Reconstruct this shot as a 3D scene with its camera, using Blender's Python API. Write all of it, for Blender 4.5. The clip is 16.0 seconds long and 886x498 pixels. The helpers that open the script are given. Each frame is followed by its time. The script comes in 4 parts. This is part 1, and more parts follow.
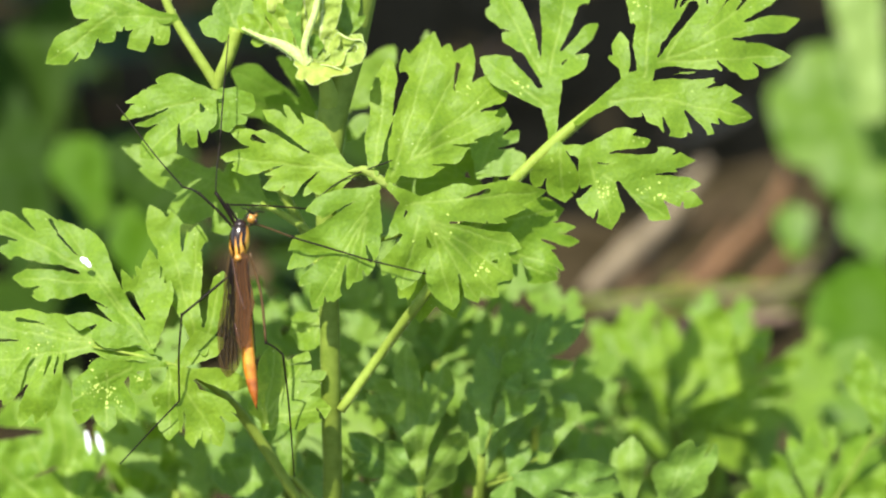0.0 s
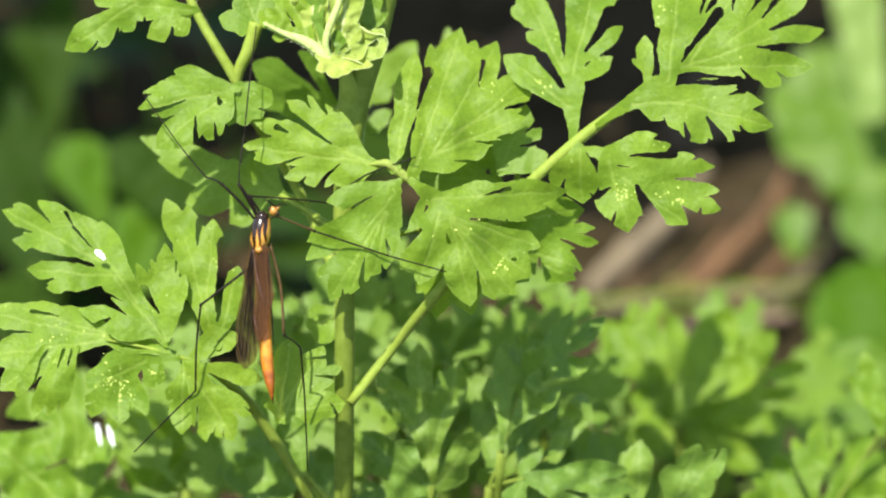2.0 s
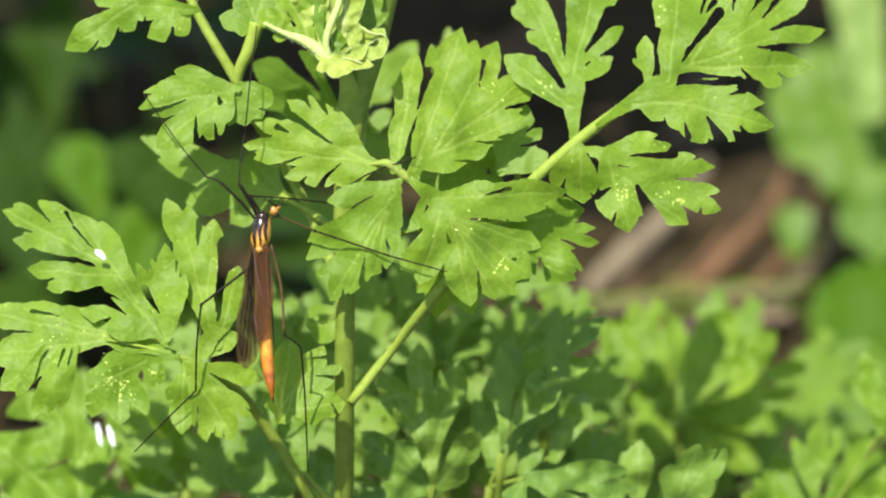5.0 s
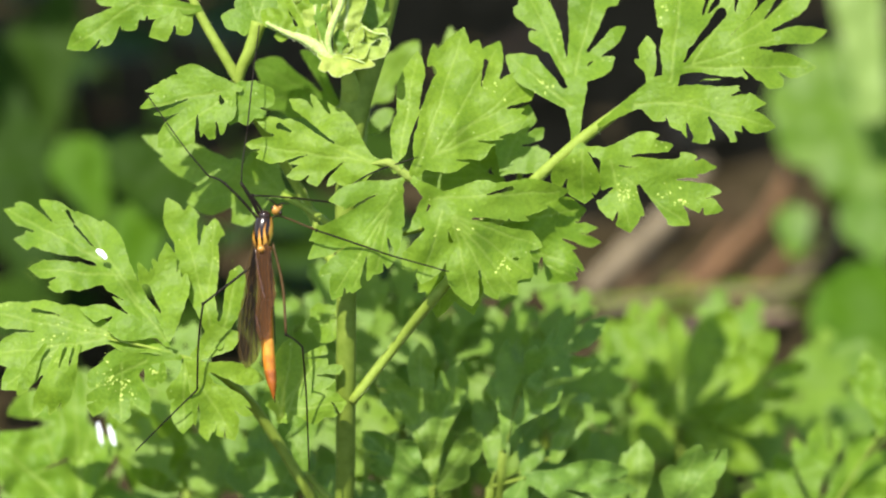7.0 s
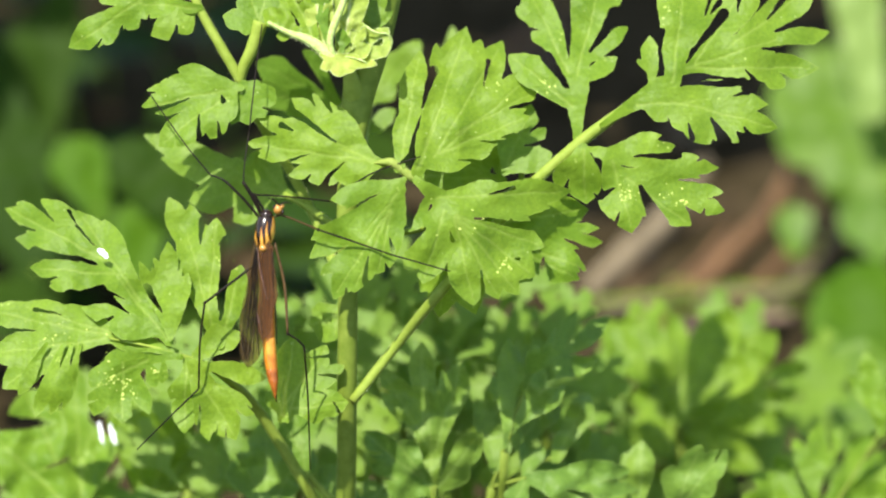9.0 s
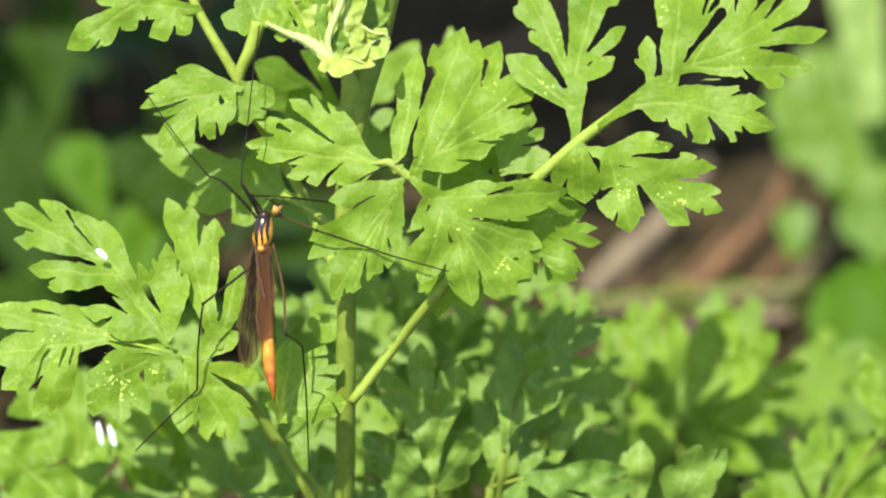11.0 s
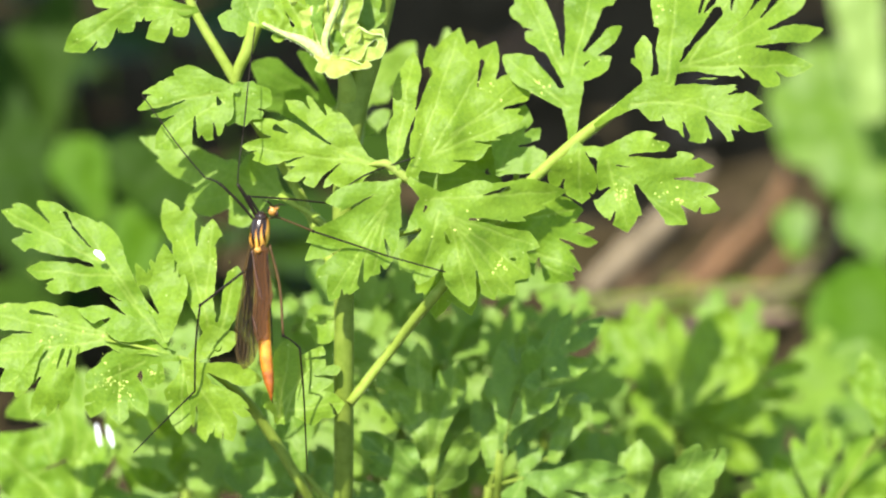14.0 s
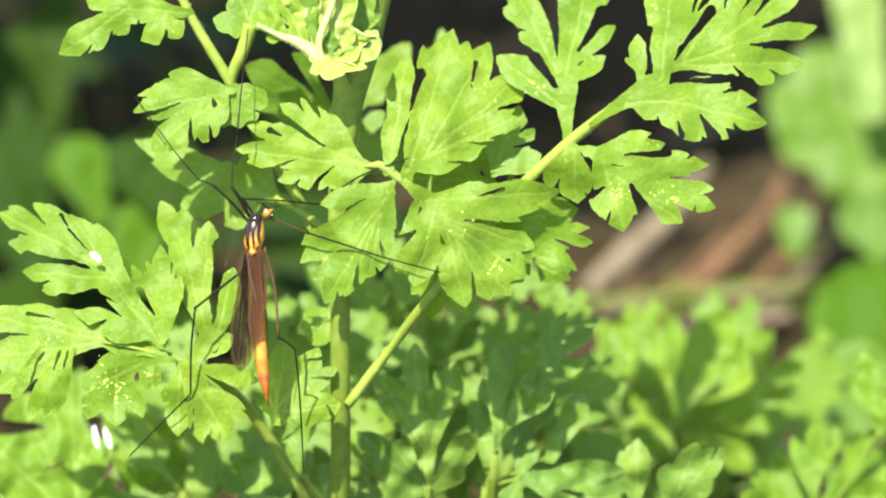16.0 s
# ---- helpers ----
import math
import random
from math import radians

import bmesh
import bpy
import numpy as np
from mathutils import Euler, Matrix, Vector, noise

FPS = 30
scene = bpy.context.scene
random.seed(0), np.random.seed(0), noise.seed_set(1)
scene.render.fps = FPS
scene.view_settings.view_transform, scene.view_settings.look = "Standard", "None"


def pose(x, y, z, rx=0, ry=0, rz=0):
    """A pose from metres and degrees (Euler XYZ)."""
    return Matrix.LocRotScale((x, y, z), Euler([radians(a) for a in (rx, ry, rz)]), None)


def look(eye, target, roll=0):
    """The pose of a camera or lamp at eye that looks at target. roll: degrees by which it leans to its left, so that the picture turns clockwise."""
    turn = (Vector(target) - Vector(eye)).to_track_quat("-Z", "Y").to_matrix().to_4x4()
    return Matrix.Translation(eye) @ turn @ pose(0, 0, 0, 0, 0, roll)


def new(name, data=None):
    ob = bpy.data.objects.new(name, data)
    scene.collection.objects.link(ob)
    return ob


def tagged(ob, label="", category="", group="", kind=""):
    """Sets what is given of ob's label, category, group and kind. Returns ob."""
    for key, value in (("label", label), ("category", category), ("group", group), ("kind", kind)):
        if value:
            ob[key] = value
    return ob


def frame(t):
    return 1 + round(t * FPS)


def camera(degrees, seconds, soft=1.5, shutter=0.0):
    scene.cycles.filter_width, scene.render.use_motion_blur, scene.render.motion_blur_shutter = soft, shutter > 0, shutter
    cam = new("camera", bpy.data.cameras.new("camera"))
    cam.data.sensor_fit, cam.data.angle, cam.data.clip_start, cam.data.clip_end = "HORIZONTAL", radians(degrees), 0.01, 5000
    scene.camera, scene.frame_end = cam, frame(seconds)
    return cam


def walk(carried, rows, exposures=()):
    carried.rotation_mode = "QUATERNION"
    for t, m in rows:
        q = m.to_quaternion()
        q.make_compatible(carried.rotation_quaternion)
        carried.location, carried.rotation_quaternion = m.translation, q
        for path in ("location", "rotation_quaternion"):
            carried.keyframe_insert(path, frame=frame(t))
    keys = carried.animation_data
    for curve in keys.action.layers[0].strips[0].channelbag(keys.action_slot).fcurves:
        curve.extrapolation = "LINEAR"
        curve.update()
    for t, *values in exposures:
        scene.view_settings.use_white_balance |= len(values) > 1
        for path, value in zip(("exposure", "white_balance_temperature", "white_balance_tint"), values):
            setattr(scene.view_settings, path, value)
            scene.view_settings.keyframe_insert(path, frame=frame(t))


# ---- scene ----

# A crane fly hangs on a young mugwort plant, seen from about 30 cm with a long lens.
# Plan units: U = 0.055 mm across the sharp plane, u to the right, v down, d towards the lens.
U = 0.000055
FAR = 0.30                  # lens to the sharp plane
PITCH = radians(25)
HEIGHT = 0.070              # centre of the sharp plane above the ground
WAY = Vector((0, math.cos(PITCH), -math.sin(PITCH)))
UP = Vector((0, math.sin(PITCH), math.cos(PITCH)))
RIGHT = Vector((1, 0, 0))
CENTRE = Vector((0, 0, HEIGHT))
EYE = CENTRE - WAY * FAR

cam = camera(2 * math.degrees(math.atan(784 * U / FAR)), 16.0, soft=2.2)
cam.data.dof.use_dof = True
cam.data.dof.focus_distance = FAR
cam.data.dof.aperture_fstop = 15.5
VIEW = look(EYE, CENTRE)
walk(cam, [(0.0, VIEW), (16.0, VIEW)],
     exposures=[(0.0, 1.44), (2.0, 1.36), (7.0, 1.29), (8.5, 1.34), (12.0, 1.53), (14.0, 1.70), (16.0, 1.81)])

# ---- light ----
SUN_ELEVATION, SUN_AZIMUTH = radians(63), radians(-34)   # behind the camera, a little to its left
TO_SUN = Vector((math.sin(SUN_AZIMUTH) * math.cos(SUN_ELEVATION), -math.cos(SUN_AZIMUTH) * math.cos(SUN_ELEVATION),
                 math.sin(SUN_ELEVATION)))
world = bpy.data.worlds.new("sky")
scene.world = world
world.use_nodes = True
sky = world.node_tree.nodes.new("ShaderNodeTexSky")
sky.sky_type, sky.sun_disc = "NISHITA", False
sky.sun_elevation = SUN_ELEVATION
sky.sun_rotation = math.atan2(TO_SUN.x, TO_SUN.y)
world.node_tree.links.new(sky.outputs[0], world.node_tree.nodes["Background"].inputs[0])
world.node_tree.nodes["Background"].inputs[1].default_value = 0.15
sun_data = bpy.data.lights.new("sun", "SUN")
sun_data.energy, sun_data.angle, sun_data.color = 4.8, radians(0.5), (1.0, 0.95, 0.86)
sun = new("sun", sun_data)
sun.matrix_world = look(TO_SUN, (0, 0, 0))


# ---- materials ----
def shader(name):
    mat = bpy.data.materials.new(name)
    mat.use_nodes = True
    tree = mat.node_tree
    return mat, tree, tree.nodes["Principled BSDF"], tree.nodes["Material Output"]


def node(tree, kind, **inputs):
    n = tree.nodes.new(kind)
    for key, value in inputs.items():
        n.inputs[key.replace("_", " ")].default_value = value
    return n


def ramp(tree, source, *stops):
    r = tree.nodes.new("ShaderNodeValToRGB")
    while len(r.color_ramp.elements) < len(stops):
        r.color_ramp.elements.new(0.5)
    for e, (at, colour) in zip(r.color_ramp.elements, stops):
        e.position, e.color = at, (*colour, 1)
    tree.links.new(source, r.inputs[0])
    return r


def mixed(tree, factor, a, b, blend="MIX"):
    m = tree.nodes.new("ShaderNodeMix")
    m.data_type, m.blend_type = "RGBA", blend
    for socket, value in ((m.inputs[0], factor), (m.inputs[6], a), (m.inputs[7], b)):
        if isinstance(value, (int, float)):
            socket.default_value = value
        elif isinstance(value, tuple):
            socket.default_value = (*value, 1)
        else:
            tree.links.new(value, socket)
    return m.outputs[2]


def foliage(name, dark, light, rib, through_light=0.48, rough=0.5, dots=0.0, scale=1.0, spec=0.25):
    """A leaf: mottled green, paler ribs, fine down on it, some light coming through."""
    mat, tree, bsdf, out = shader(name)
    co = tree.nodes.new("ShaderNodeTexCoord")
    big = node(tree, "ShaderNodeTexNoise", Scale=260.0 * scale, Detail=4.0, Roughness=0.6)
    fine = node(tree, "ShaderNodeTexNoise", Scale=2600.0 * scale, Detail=3.0, Roughness=0.7)
    for n in (big, fine):
        tree.links.new(co.outputs["Object"], n.inputs["Vector"])
    base = ramp(tree, big.outputs["Fac"], (0.3, dark), (0.7, light)).outputs[0]
    grain = ramp(tree, fine.outputs["Fac"], (0.3, (0.8, 0.82, 0.78)), (0.7, (1.1, 1.08, 1.1))).outputs[0]
    base = mixed(tree, 1.0, base, grain, "MULTIPLY")
    info = tree.nodes.new("ShaderNodeObjectInfo")
    tone = ramp(tree, info.outputs["Random"], (0.0, (0.86, 0.92, 0.9)), (0.5, (1, 1, 1)), (1.0, (1.12, 1.06, 0.95))).outputs[0]
    base = mixed(tree, 1.0, base, tone, "MULTIPLY")
    vein = tree.nodes.new("ShaderNodeAttribute")
    vein.attribute_name = "rib"
    base = mixed(tree, vein.outputs["Fac"], base, rib)
    if dots:
        speck = node(tree, "ShaderNodeTexVoronoi", Scale=1500.0)
        patch = node(tree, "ShaderNodeTexNoise", Scale=190.0, Detail=1.0)
        for n in (speck, patch):
            tree.links.new(co.outputs["Object"], n.inputs["Vector"])
        a = ramp(tree, speck.outputs["Distance"], (0.16, (1, 1, 1)), (0.3, (0, 0, 0))).outputs[0]
        b = ramp(tree, patch.outputs["Fac"], (0.63, (0, 0, 0)), (0.7, (dots, dots, dots))).outputs[0]
        base = mixed(tree, mixed(tree, 1.0, a, b, "MULTIPLY"), base, (0.42, 0.52, 0.12))
        # single pale hairs and glands
        gland = node(tree, "ShaderNodeTexVoronoi", Scale=1100.0)
        tree.links.new(co.outputs["Object"], gland.inputs["Vector"])
        pick = ramp(tree, gland.outputs["Color"], (0.66, (0, 0, 0)), (0.7, (0.6, 0.6, 0.6))).outputs[0]
        dot = ramp(tree, gland.outputs["Distance"], (0.06, (1, 1, 1)), (0.12, (0, 0, 0))).outputs[0]
        base = mixed(tree, mixed(tree, 1.0, pick, dot, "MULTIPLY"), base, (0.5, 0.58, 0.24))
    tree.links.new(base, bsdf.inputs["Base Color"])
    bsdf.inputs["Roughness"].default_value = rough
    bsdf.inputs["Specular IOR Level"].default_value = spec
    bsdf.inputs["Sheen Weight"].default_value = 0.2 * spec
    crease = node(tree, "ShaderNodeTexNoise", Scale=700.0 * scale, Detail=2.0, Roughness=0.5)
    tree.links.new(co.outputs["Object"], crease.inputs["Vector"])
    wide = node(tree, "ShaderNodeBump", Strength=0.45, Distance=0.0005)
    tree.links.new(crease.outputs["Fac"], wide.inputs["Height"])
    pucker = node(tree, "ShaderNodeTexVoronoi", Scale=2300.0 * scale)
    tree.links.new(co.outputs["Object"], pucker.inputs["Vector"])
    cells = node(tree, "ShaderNodeBump", Strength=0.3, Distance=0.0001)
    cells.invert = True
    tree.links.new(pucker.outputs["Distance"], cells.inputs["Height"])
    tree.links.new(wide.outputs[0], cells.inputs["Normal"])
    bump = node(tree, "ShaderNodeBump", Strength=0.4, Distance=0.00012)
    tree.links.new(fine.outputs["Fac"], bump.inputs["Height"])
    tree.links.new(cells.outputs[0], bump.inputs["Normal"])
    tree.links.new(bump.outputs[0], bsdf.inputs["Normal"])
    glow = tree.nodes.new("ShaderNodeBsdfTranslucent")
    tree.links.new(mixed(tree, 1.0, base, (1.25, 1.15, 0.5), "MULTIPLY"), glow.inputs[0])
    mix = node(tree, "ShaderNodeMixShader", Fac=through_light)
    tree.links.new(bsdf.outputs[0], mix.inputs[1])
    tree.links.new(glow.outputs[0], mix.inputs[2])
    tree.links.new(mix.outputs[0], out.inputs[0])
    return mat


def solid(name, a, b, scale=900.0, rough=0.5, bump_size=0.0001, spec=0.4):
    """A mottled opaque surface."""
    mat, tree, bsdf, out = shader(name)
    co = tree.nodes.new("ShaderNodeTexCoord")
    n = node(tree, "ShaderNodeTexNoise", Scale=scale, Detail=5.0, Roughness=0.65)
    tree.links.new(co.outputs["Object"], n.inputs["Vector"])
    tree.links.new(ramp(tree, n.outputs["Fac"], (0.3, a), (0.7, b)).outputs[0], bsdf.inputs["Base Color"])
    bsdf.inputs["Roughness"].default_value = rough
    bsdf.inputs["Specular IOR Level"].default_value = spec
    h = node(tree, "ShaderNodeBump", Strength=0.5, Distance=bump_size)
    tree.links.new(n.outputs["Fac"], h.inputs["Height"])
    tree.links.new(h.outputs[0], bsdf.inputs["Normal"])
    return mat


LEAF = foliage("mugwort_leaf", (0.112, 0.205, 0.011), (0.176, 0.284, 0.02), (0.29, 0.38, 0.075), rough=0.5, dots=0.8, spec=0.22)
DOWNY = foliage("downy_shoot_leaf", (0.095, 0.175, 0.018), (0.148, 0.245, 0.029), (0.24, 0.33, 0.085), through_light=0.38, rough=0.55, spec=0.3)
LEAF_SOFT = foliage("mugwort_leaf_old", (0.11, 0.205, 0.016), (0.155, 0.26, 0.027), (0.22, 0.31, 0.06))
BROAD = foliage("broad_leaf", (0.068, 0.146, 0.008), (0.106, 0.200, 0.013), (0.126, 0.225, 0.021), scale=0.4)
# leaf green darkened in its colour to stand for the shade behind
DEEP = foliage("shade_tinted_leaf", (0.02, 0.047, 0.005), (0.03, 0.063, 0.007), (0.04, 0.075, 0.011), scale=0.4, spec=0.04)
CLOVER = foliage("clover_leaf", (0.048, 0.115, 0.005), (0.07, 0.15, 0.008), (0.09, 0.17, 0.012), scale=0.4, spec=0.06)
BUD = foliage("bud_leaf", (0.22, 0.31, 0.035), (0.39, 0.465, 0.1), (0.72, 0.75, 0.5), rough=0.6)
PALE = foliage("pale_grass", (0.22, 0.31, 0.07), (0.28, 0.37, 0.1), (0.3, 0.38, 0.12), scale=0.4)
HAIR = foliage("plant_hair", (0.42, 0.5, 0.25), (0.55, 0.6, 0.35), (0.5, 0.55, 0.3), rough=0.6)
STEM = solid("mugwort_stem", (0.085, 0.125, 0.011), (0.135, 0.18, 0.024), 700, 0.65, 0.0001, 0.15)
STALK = solid("mugwort_stalk", (0.125, 0.175, 0.016), (0.185, 0.24, 0.036), 900, 0.65, 0.0001, 0.15)
SOIL = solid("soil", (0.011, 0.0085, 0.0038), (0.045, 0.034, 0.018), 120, 1.0, 0.003, 0.0)
TWIG = solid("dry_twig", (0.022, 0.0135, 0.006), (0.09, 0.057, 0.027), 260, 0.85, 0.0006, 0.2)
STRAW = solid("dry_straw", (0.07, 0.054, 0.031), (0.19, 0.15, 0.092), 200, 0.8, 0.0005, 0.2)
RUST = solid("rusty_twig", (0.046, 0.023, 0.009), (0.15, 0.082, 0.036), 260, 0.85, 0.0006, 0.2)
PINK = solid("withered_leaf", (0.12, 0.08, 0.056), (0.22, 0.155, 0.115), 200, 0.8, 0.0005, 0.15)


# ---- shapes ----
def spot(u, v, d=0.0):
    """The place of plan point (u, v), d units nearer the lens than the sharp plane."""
    return EYE + (WAY + RIGHT * ((u - 784) * U / FAR) - UP * ((v - 441) * U / FAR)) * (FAR - d * U)


def rest(u, v, z):
    """The place on the line of sight through (u, v) at height z."""
    way = WAY + RIGHT * ((u - 784) * U / FAR) - UP * ((v - 441) * U / FAR)
    return EYE + way * ((z - EYE.z) / way.z)


def link(name, verts, faces, mat, parent, anchor, rib=None, label="", smooth=True):
    """One mesh object whose origin is anchor, under parent (whose origin is parent['at'])."""
    mesh = bpy.data.meshes.new(name)
    mesh.from_pydata([tuple(Vector(p) - anchor) for p in verts], [], faces)
    mesh.polygons.foreach_set("use_smooth", [smooth] * len(faces))
    if rib is not None:
        mesh.attributes.new("rib", "FLOAT", "POINT").data.foreach_set("value", rib)
    mesh.materials.append(mat)
    mesh.update()
    ob = new(name, mesh)
    PLACE[ob.name] = anchor.copy()
    ob.location = anchor
    if parent is not None:
        ob.parent = parent
        ob.location = anchor - PLACE[parent.name]
    if label:
        tagged(ob, label)
    return ob


PLACE = {}


def thing(name, at, label, category, group=""):
    ob = new(name)
    ob.empty_display_size = 0.005
    ob.location = at
    PLACE[ob.name] = Vector(at)
    return tagged(ob, label, category, group)


def blade_mesh(lobes, base, d0, gu=0.0, gv=0.0, cell=3.0, fold=0.12, curl=0.0005, wave=5.0, seed=0, soft=0.8, slim=0.98, tip=2.0, neck=0.3, gaps=(), edge=0.4, ruffle=0.018, vein_size=2.5, vein_tone=0.42, vein_from=19.0, side_veins=0.35):
    """A leaf blade grown from lobes (u0, v0, u1, v1, half width), each about its own vein; gaps, told in the same way, are the clefts between them."""
    lob = np.array(lobes, float)
    lo = np.minimum(lob[:, :2], lob[:, 2:4]).min(0) - lob[:, 4].max() - 2 * cell
    hi = np.maximum(lob[:, :2], lob[:, 2:4]).max(0) + lob[:, 4].max() + 2 * cell
    us, vs = np.arange(lo[0], hi[0], cell), np.arange(lo[1], hi[1], cell)
    gu_, gv_ = np.meshgrid(us, vs, indexing="ij")
    # a light wander of the outline, so that no edge is drawn with a ruler
    wu = gu_ + 1.2 * np.sin(gv_ * 0.07 + seed) + 0.5 * np.sin(gv_ * 0.31 + gu_ * 0.13 + seed * 2.1)
    wv = gv_ + 1.2 * np.sin(gu_ * 0.08 + seed * 1.7) + 0.5 * np.sin(gu_ * 0.29 - gv_ * 0.17 + seed)
    total, total_h, weight_q, near, twigs = np.zeros_like(gu_), np.zeros_like(gu_), np.zeros_like(gu_), np.full_like(gu_, 1e9), np.full_like(gu_, 1e9)
    for a, b, c, e, w in lob:
        axis = np.array((c - a, e - b))
        length = np.hypot(*axis)
        axis /= length
        along = (wu - a) * axis[0] + (wv - b) * axis[1]
        across = np.abs((wu - a) * -axis[1] + (wv - b) * axis[0])
        t = along / length
        x = np.clip(t / 0.68, 0, 1)
        body = np.where(t < 0.68, neck + (1 - neck) * (x * x * (3 - 2 * x) * 0.6 + x * 0.4),
                        np.clip(1 - (np.clip(t - 0.68, 0, 0.32) / 0.32) ** tip, 0, 1))
        f = w * slim * body - across
        f = np.where(t < 0, neck * slim * w - np.hypot(along, across), f)
        f = np.where(t > 1, -np.hypot(along - length, across), f)
        g = np.exp(np.clip(f / soft, -60, 60))
        total += g
        # each lobe is a shallow trough about its vein; neighbours run into each other softly
        h = np.exp(np.clip(f / 7.0, -30, 30))
        total_h += h
        weight_q += h * np.minimum(across, w) ** 2 / w * np.clip(t * 1.6 - 0.3, 0, 1)
        if w >= vein_from:
            if w >= vein_from + 5 or vein_from == 0:
                near = np.minimum(near, np.where((t > 0.02) & (t < 0.93), across / (1.15 - 0.75 * np.clip(t, 0, 1)), 1e9))
            # side veins leave the main vein at a slant
            step = np.clip(0.34 * w, 7, 16)
            slant = (along - 0.9 * across) / step + 0.3 * np.sign((wu - a) * -axis[1] + (wv - b) * axis[0])
            off = np.abs(slant - np.round(slant)) * step * 0.74
            twigs = np.minimum(twigs, np.where((f > 0) & (t > 0.05) & (t < 0.95), off, 1e9))
    field = soft * np.log(total + 1e-30)
    q = weight_q / (total_h + 1e-30)
    fine = np.exp(-(twigs / 1.6) ** 2) * side_veins
    for a, b, c, e, w in gaps:
        axis = np.array((c - a, e - b), float)
        length = np.hypot(*axis)
        axis /= length
        t = np.clip(((wu - a) * axis[0] + (wv - b) * axis[1]) / length, 0, 1)
        cleft = w * (0.22 + 0.78 * t) - np.hypot(wu - a - t * length * axis[0], wv - b - t * length * axis[1])
        field = np.minimum(field, -cleft)
    verts, rib, faces, index = [], [], [], {}

    def depth(u, v, qq, vein):
        r2 = (u - base[0]) ** 2 + (v - base[1]) ** 2
        n = noise.noise(Vector((u * ruffle, v * ruffle, seed * 7.3)))
        return d0 + gu * (u - base[0]) + gv * (v - base[1]) - curl * r2 + fold * qq + wave * n * 2 - 1.1 * vein

    def vert(key, u, v, qq, nn, side, rim=0.0):
        if key not in index:
            index[key] = len(verts)
            vein = math.exp(-(nn / vein_size) ** 2)
            verts.append(spot(u, v, depth(u, v, qq, max(vein, 0.35 * side))))
            rib.append(max(vein_tone * vein, rim, 0.1 * side))
        return index[key]

    inside = field > 0
    count = inside[:-1, :-1].astype(int) + inside[1:, :-1] + inside[1:, 1:] + inside[:-1, 1:]
    for i, j in zip(*np.nonzero(count)):
        ring = ((i, j), (i + 1, j), (i + 1, j + 1), (i, j + 1))
        face = []
        for k in range(4):
            p, r = ring[k], ring[(k + 1) % 4]
            if inside[p]:
                face.append(vert(p, us[p[0]], vs[p[1]], q[p], near[p], fine[p]))
            if inside[p] != inside[r]:
                s = field[p] / (field[p] - field[r])
                s = min(max(s, 0.03), 0.97)
                key = (p, r) if p < r else (r, p)
                face.append(vert(key, us[p[0]] + s * (us[r[0]] - us[p[0]]), vs[p[1]] + s * (vs[r[1]] - vs[p[1]]),
                                 q[p] + s * (q[r] - q[p]), 1e9, 0.0, edge))
        if len(face) > 2:
            faces.append(face[::-1])
    return verts, faces, rib


def tube_mesh(points, radii, sides=8, steps=6):
    """A round stalk through points, which may be places or (u, v, d), with radii in plan units."""
    pts = [p if isinstance(p, Vector) else spot(*p) for p in points]
    ends = [2 * pts[0] - pts[1]] + pts + [2 * pts[-1] - pts[-2]]
    line, size = [], []
    for k in range(len(pts) - 1):
        a, b, c, e = ends[k:k + 4]
        for s in range(steps + (k == len(pts) - 2)):
            t = s / steps
            line.append(0.5 * ((2 * b) + (c - a) * t + (2 * a - 5 * b + 4 * c - e) * t * t + (3 * b - a - 3 * c + e) * t ** 3))
            size.append((radii[k] * (1 - t) + radii[k + 1] * t) * U)
    verts, faces = [], []
    side = Vector((0.31, 0.87, 0.2))
    for k, p in enumerate(line):
        way = (line[min(k + 1, len(line) - 1)] - line[max(k - 1, 0)]).normalized()
        side = (side - way * side.dot(way)).normalized()
        other = way.cross(side)
        for s in range(sides):
            a = 2 * math.pi * s / sides
            verts.append(p + (side * math.cos(a) + other * math.sin(a)) * size[k])
    for k in range(len(line) - 1):
        for s in range(sides):
            n = (s + 1) % sides
            faces.append((k * sides + s, k * sides + n, (k + 1) * sides + n, (k + 1) * sides + s))
    faces.append(tuple(range(sides))[::-1])
    faces.append(tuple((len(line) - 1) * sides + s for s in range(sides)))
    return verts, faces


def tube(name, points, radii, mat, parent, sides=8, label="", anchor=None, steps=6):
    verts, faces = tube_mesh(points, radii, sides, steps)
    first = points[0] if isinstance(points[0], Vector) else spot(*points[0])
    return link(name, verts, faces, mat, parent, anchor if anchor is not None else first, label=label)


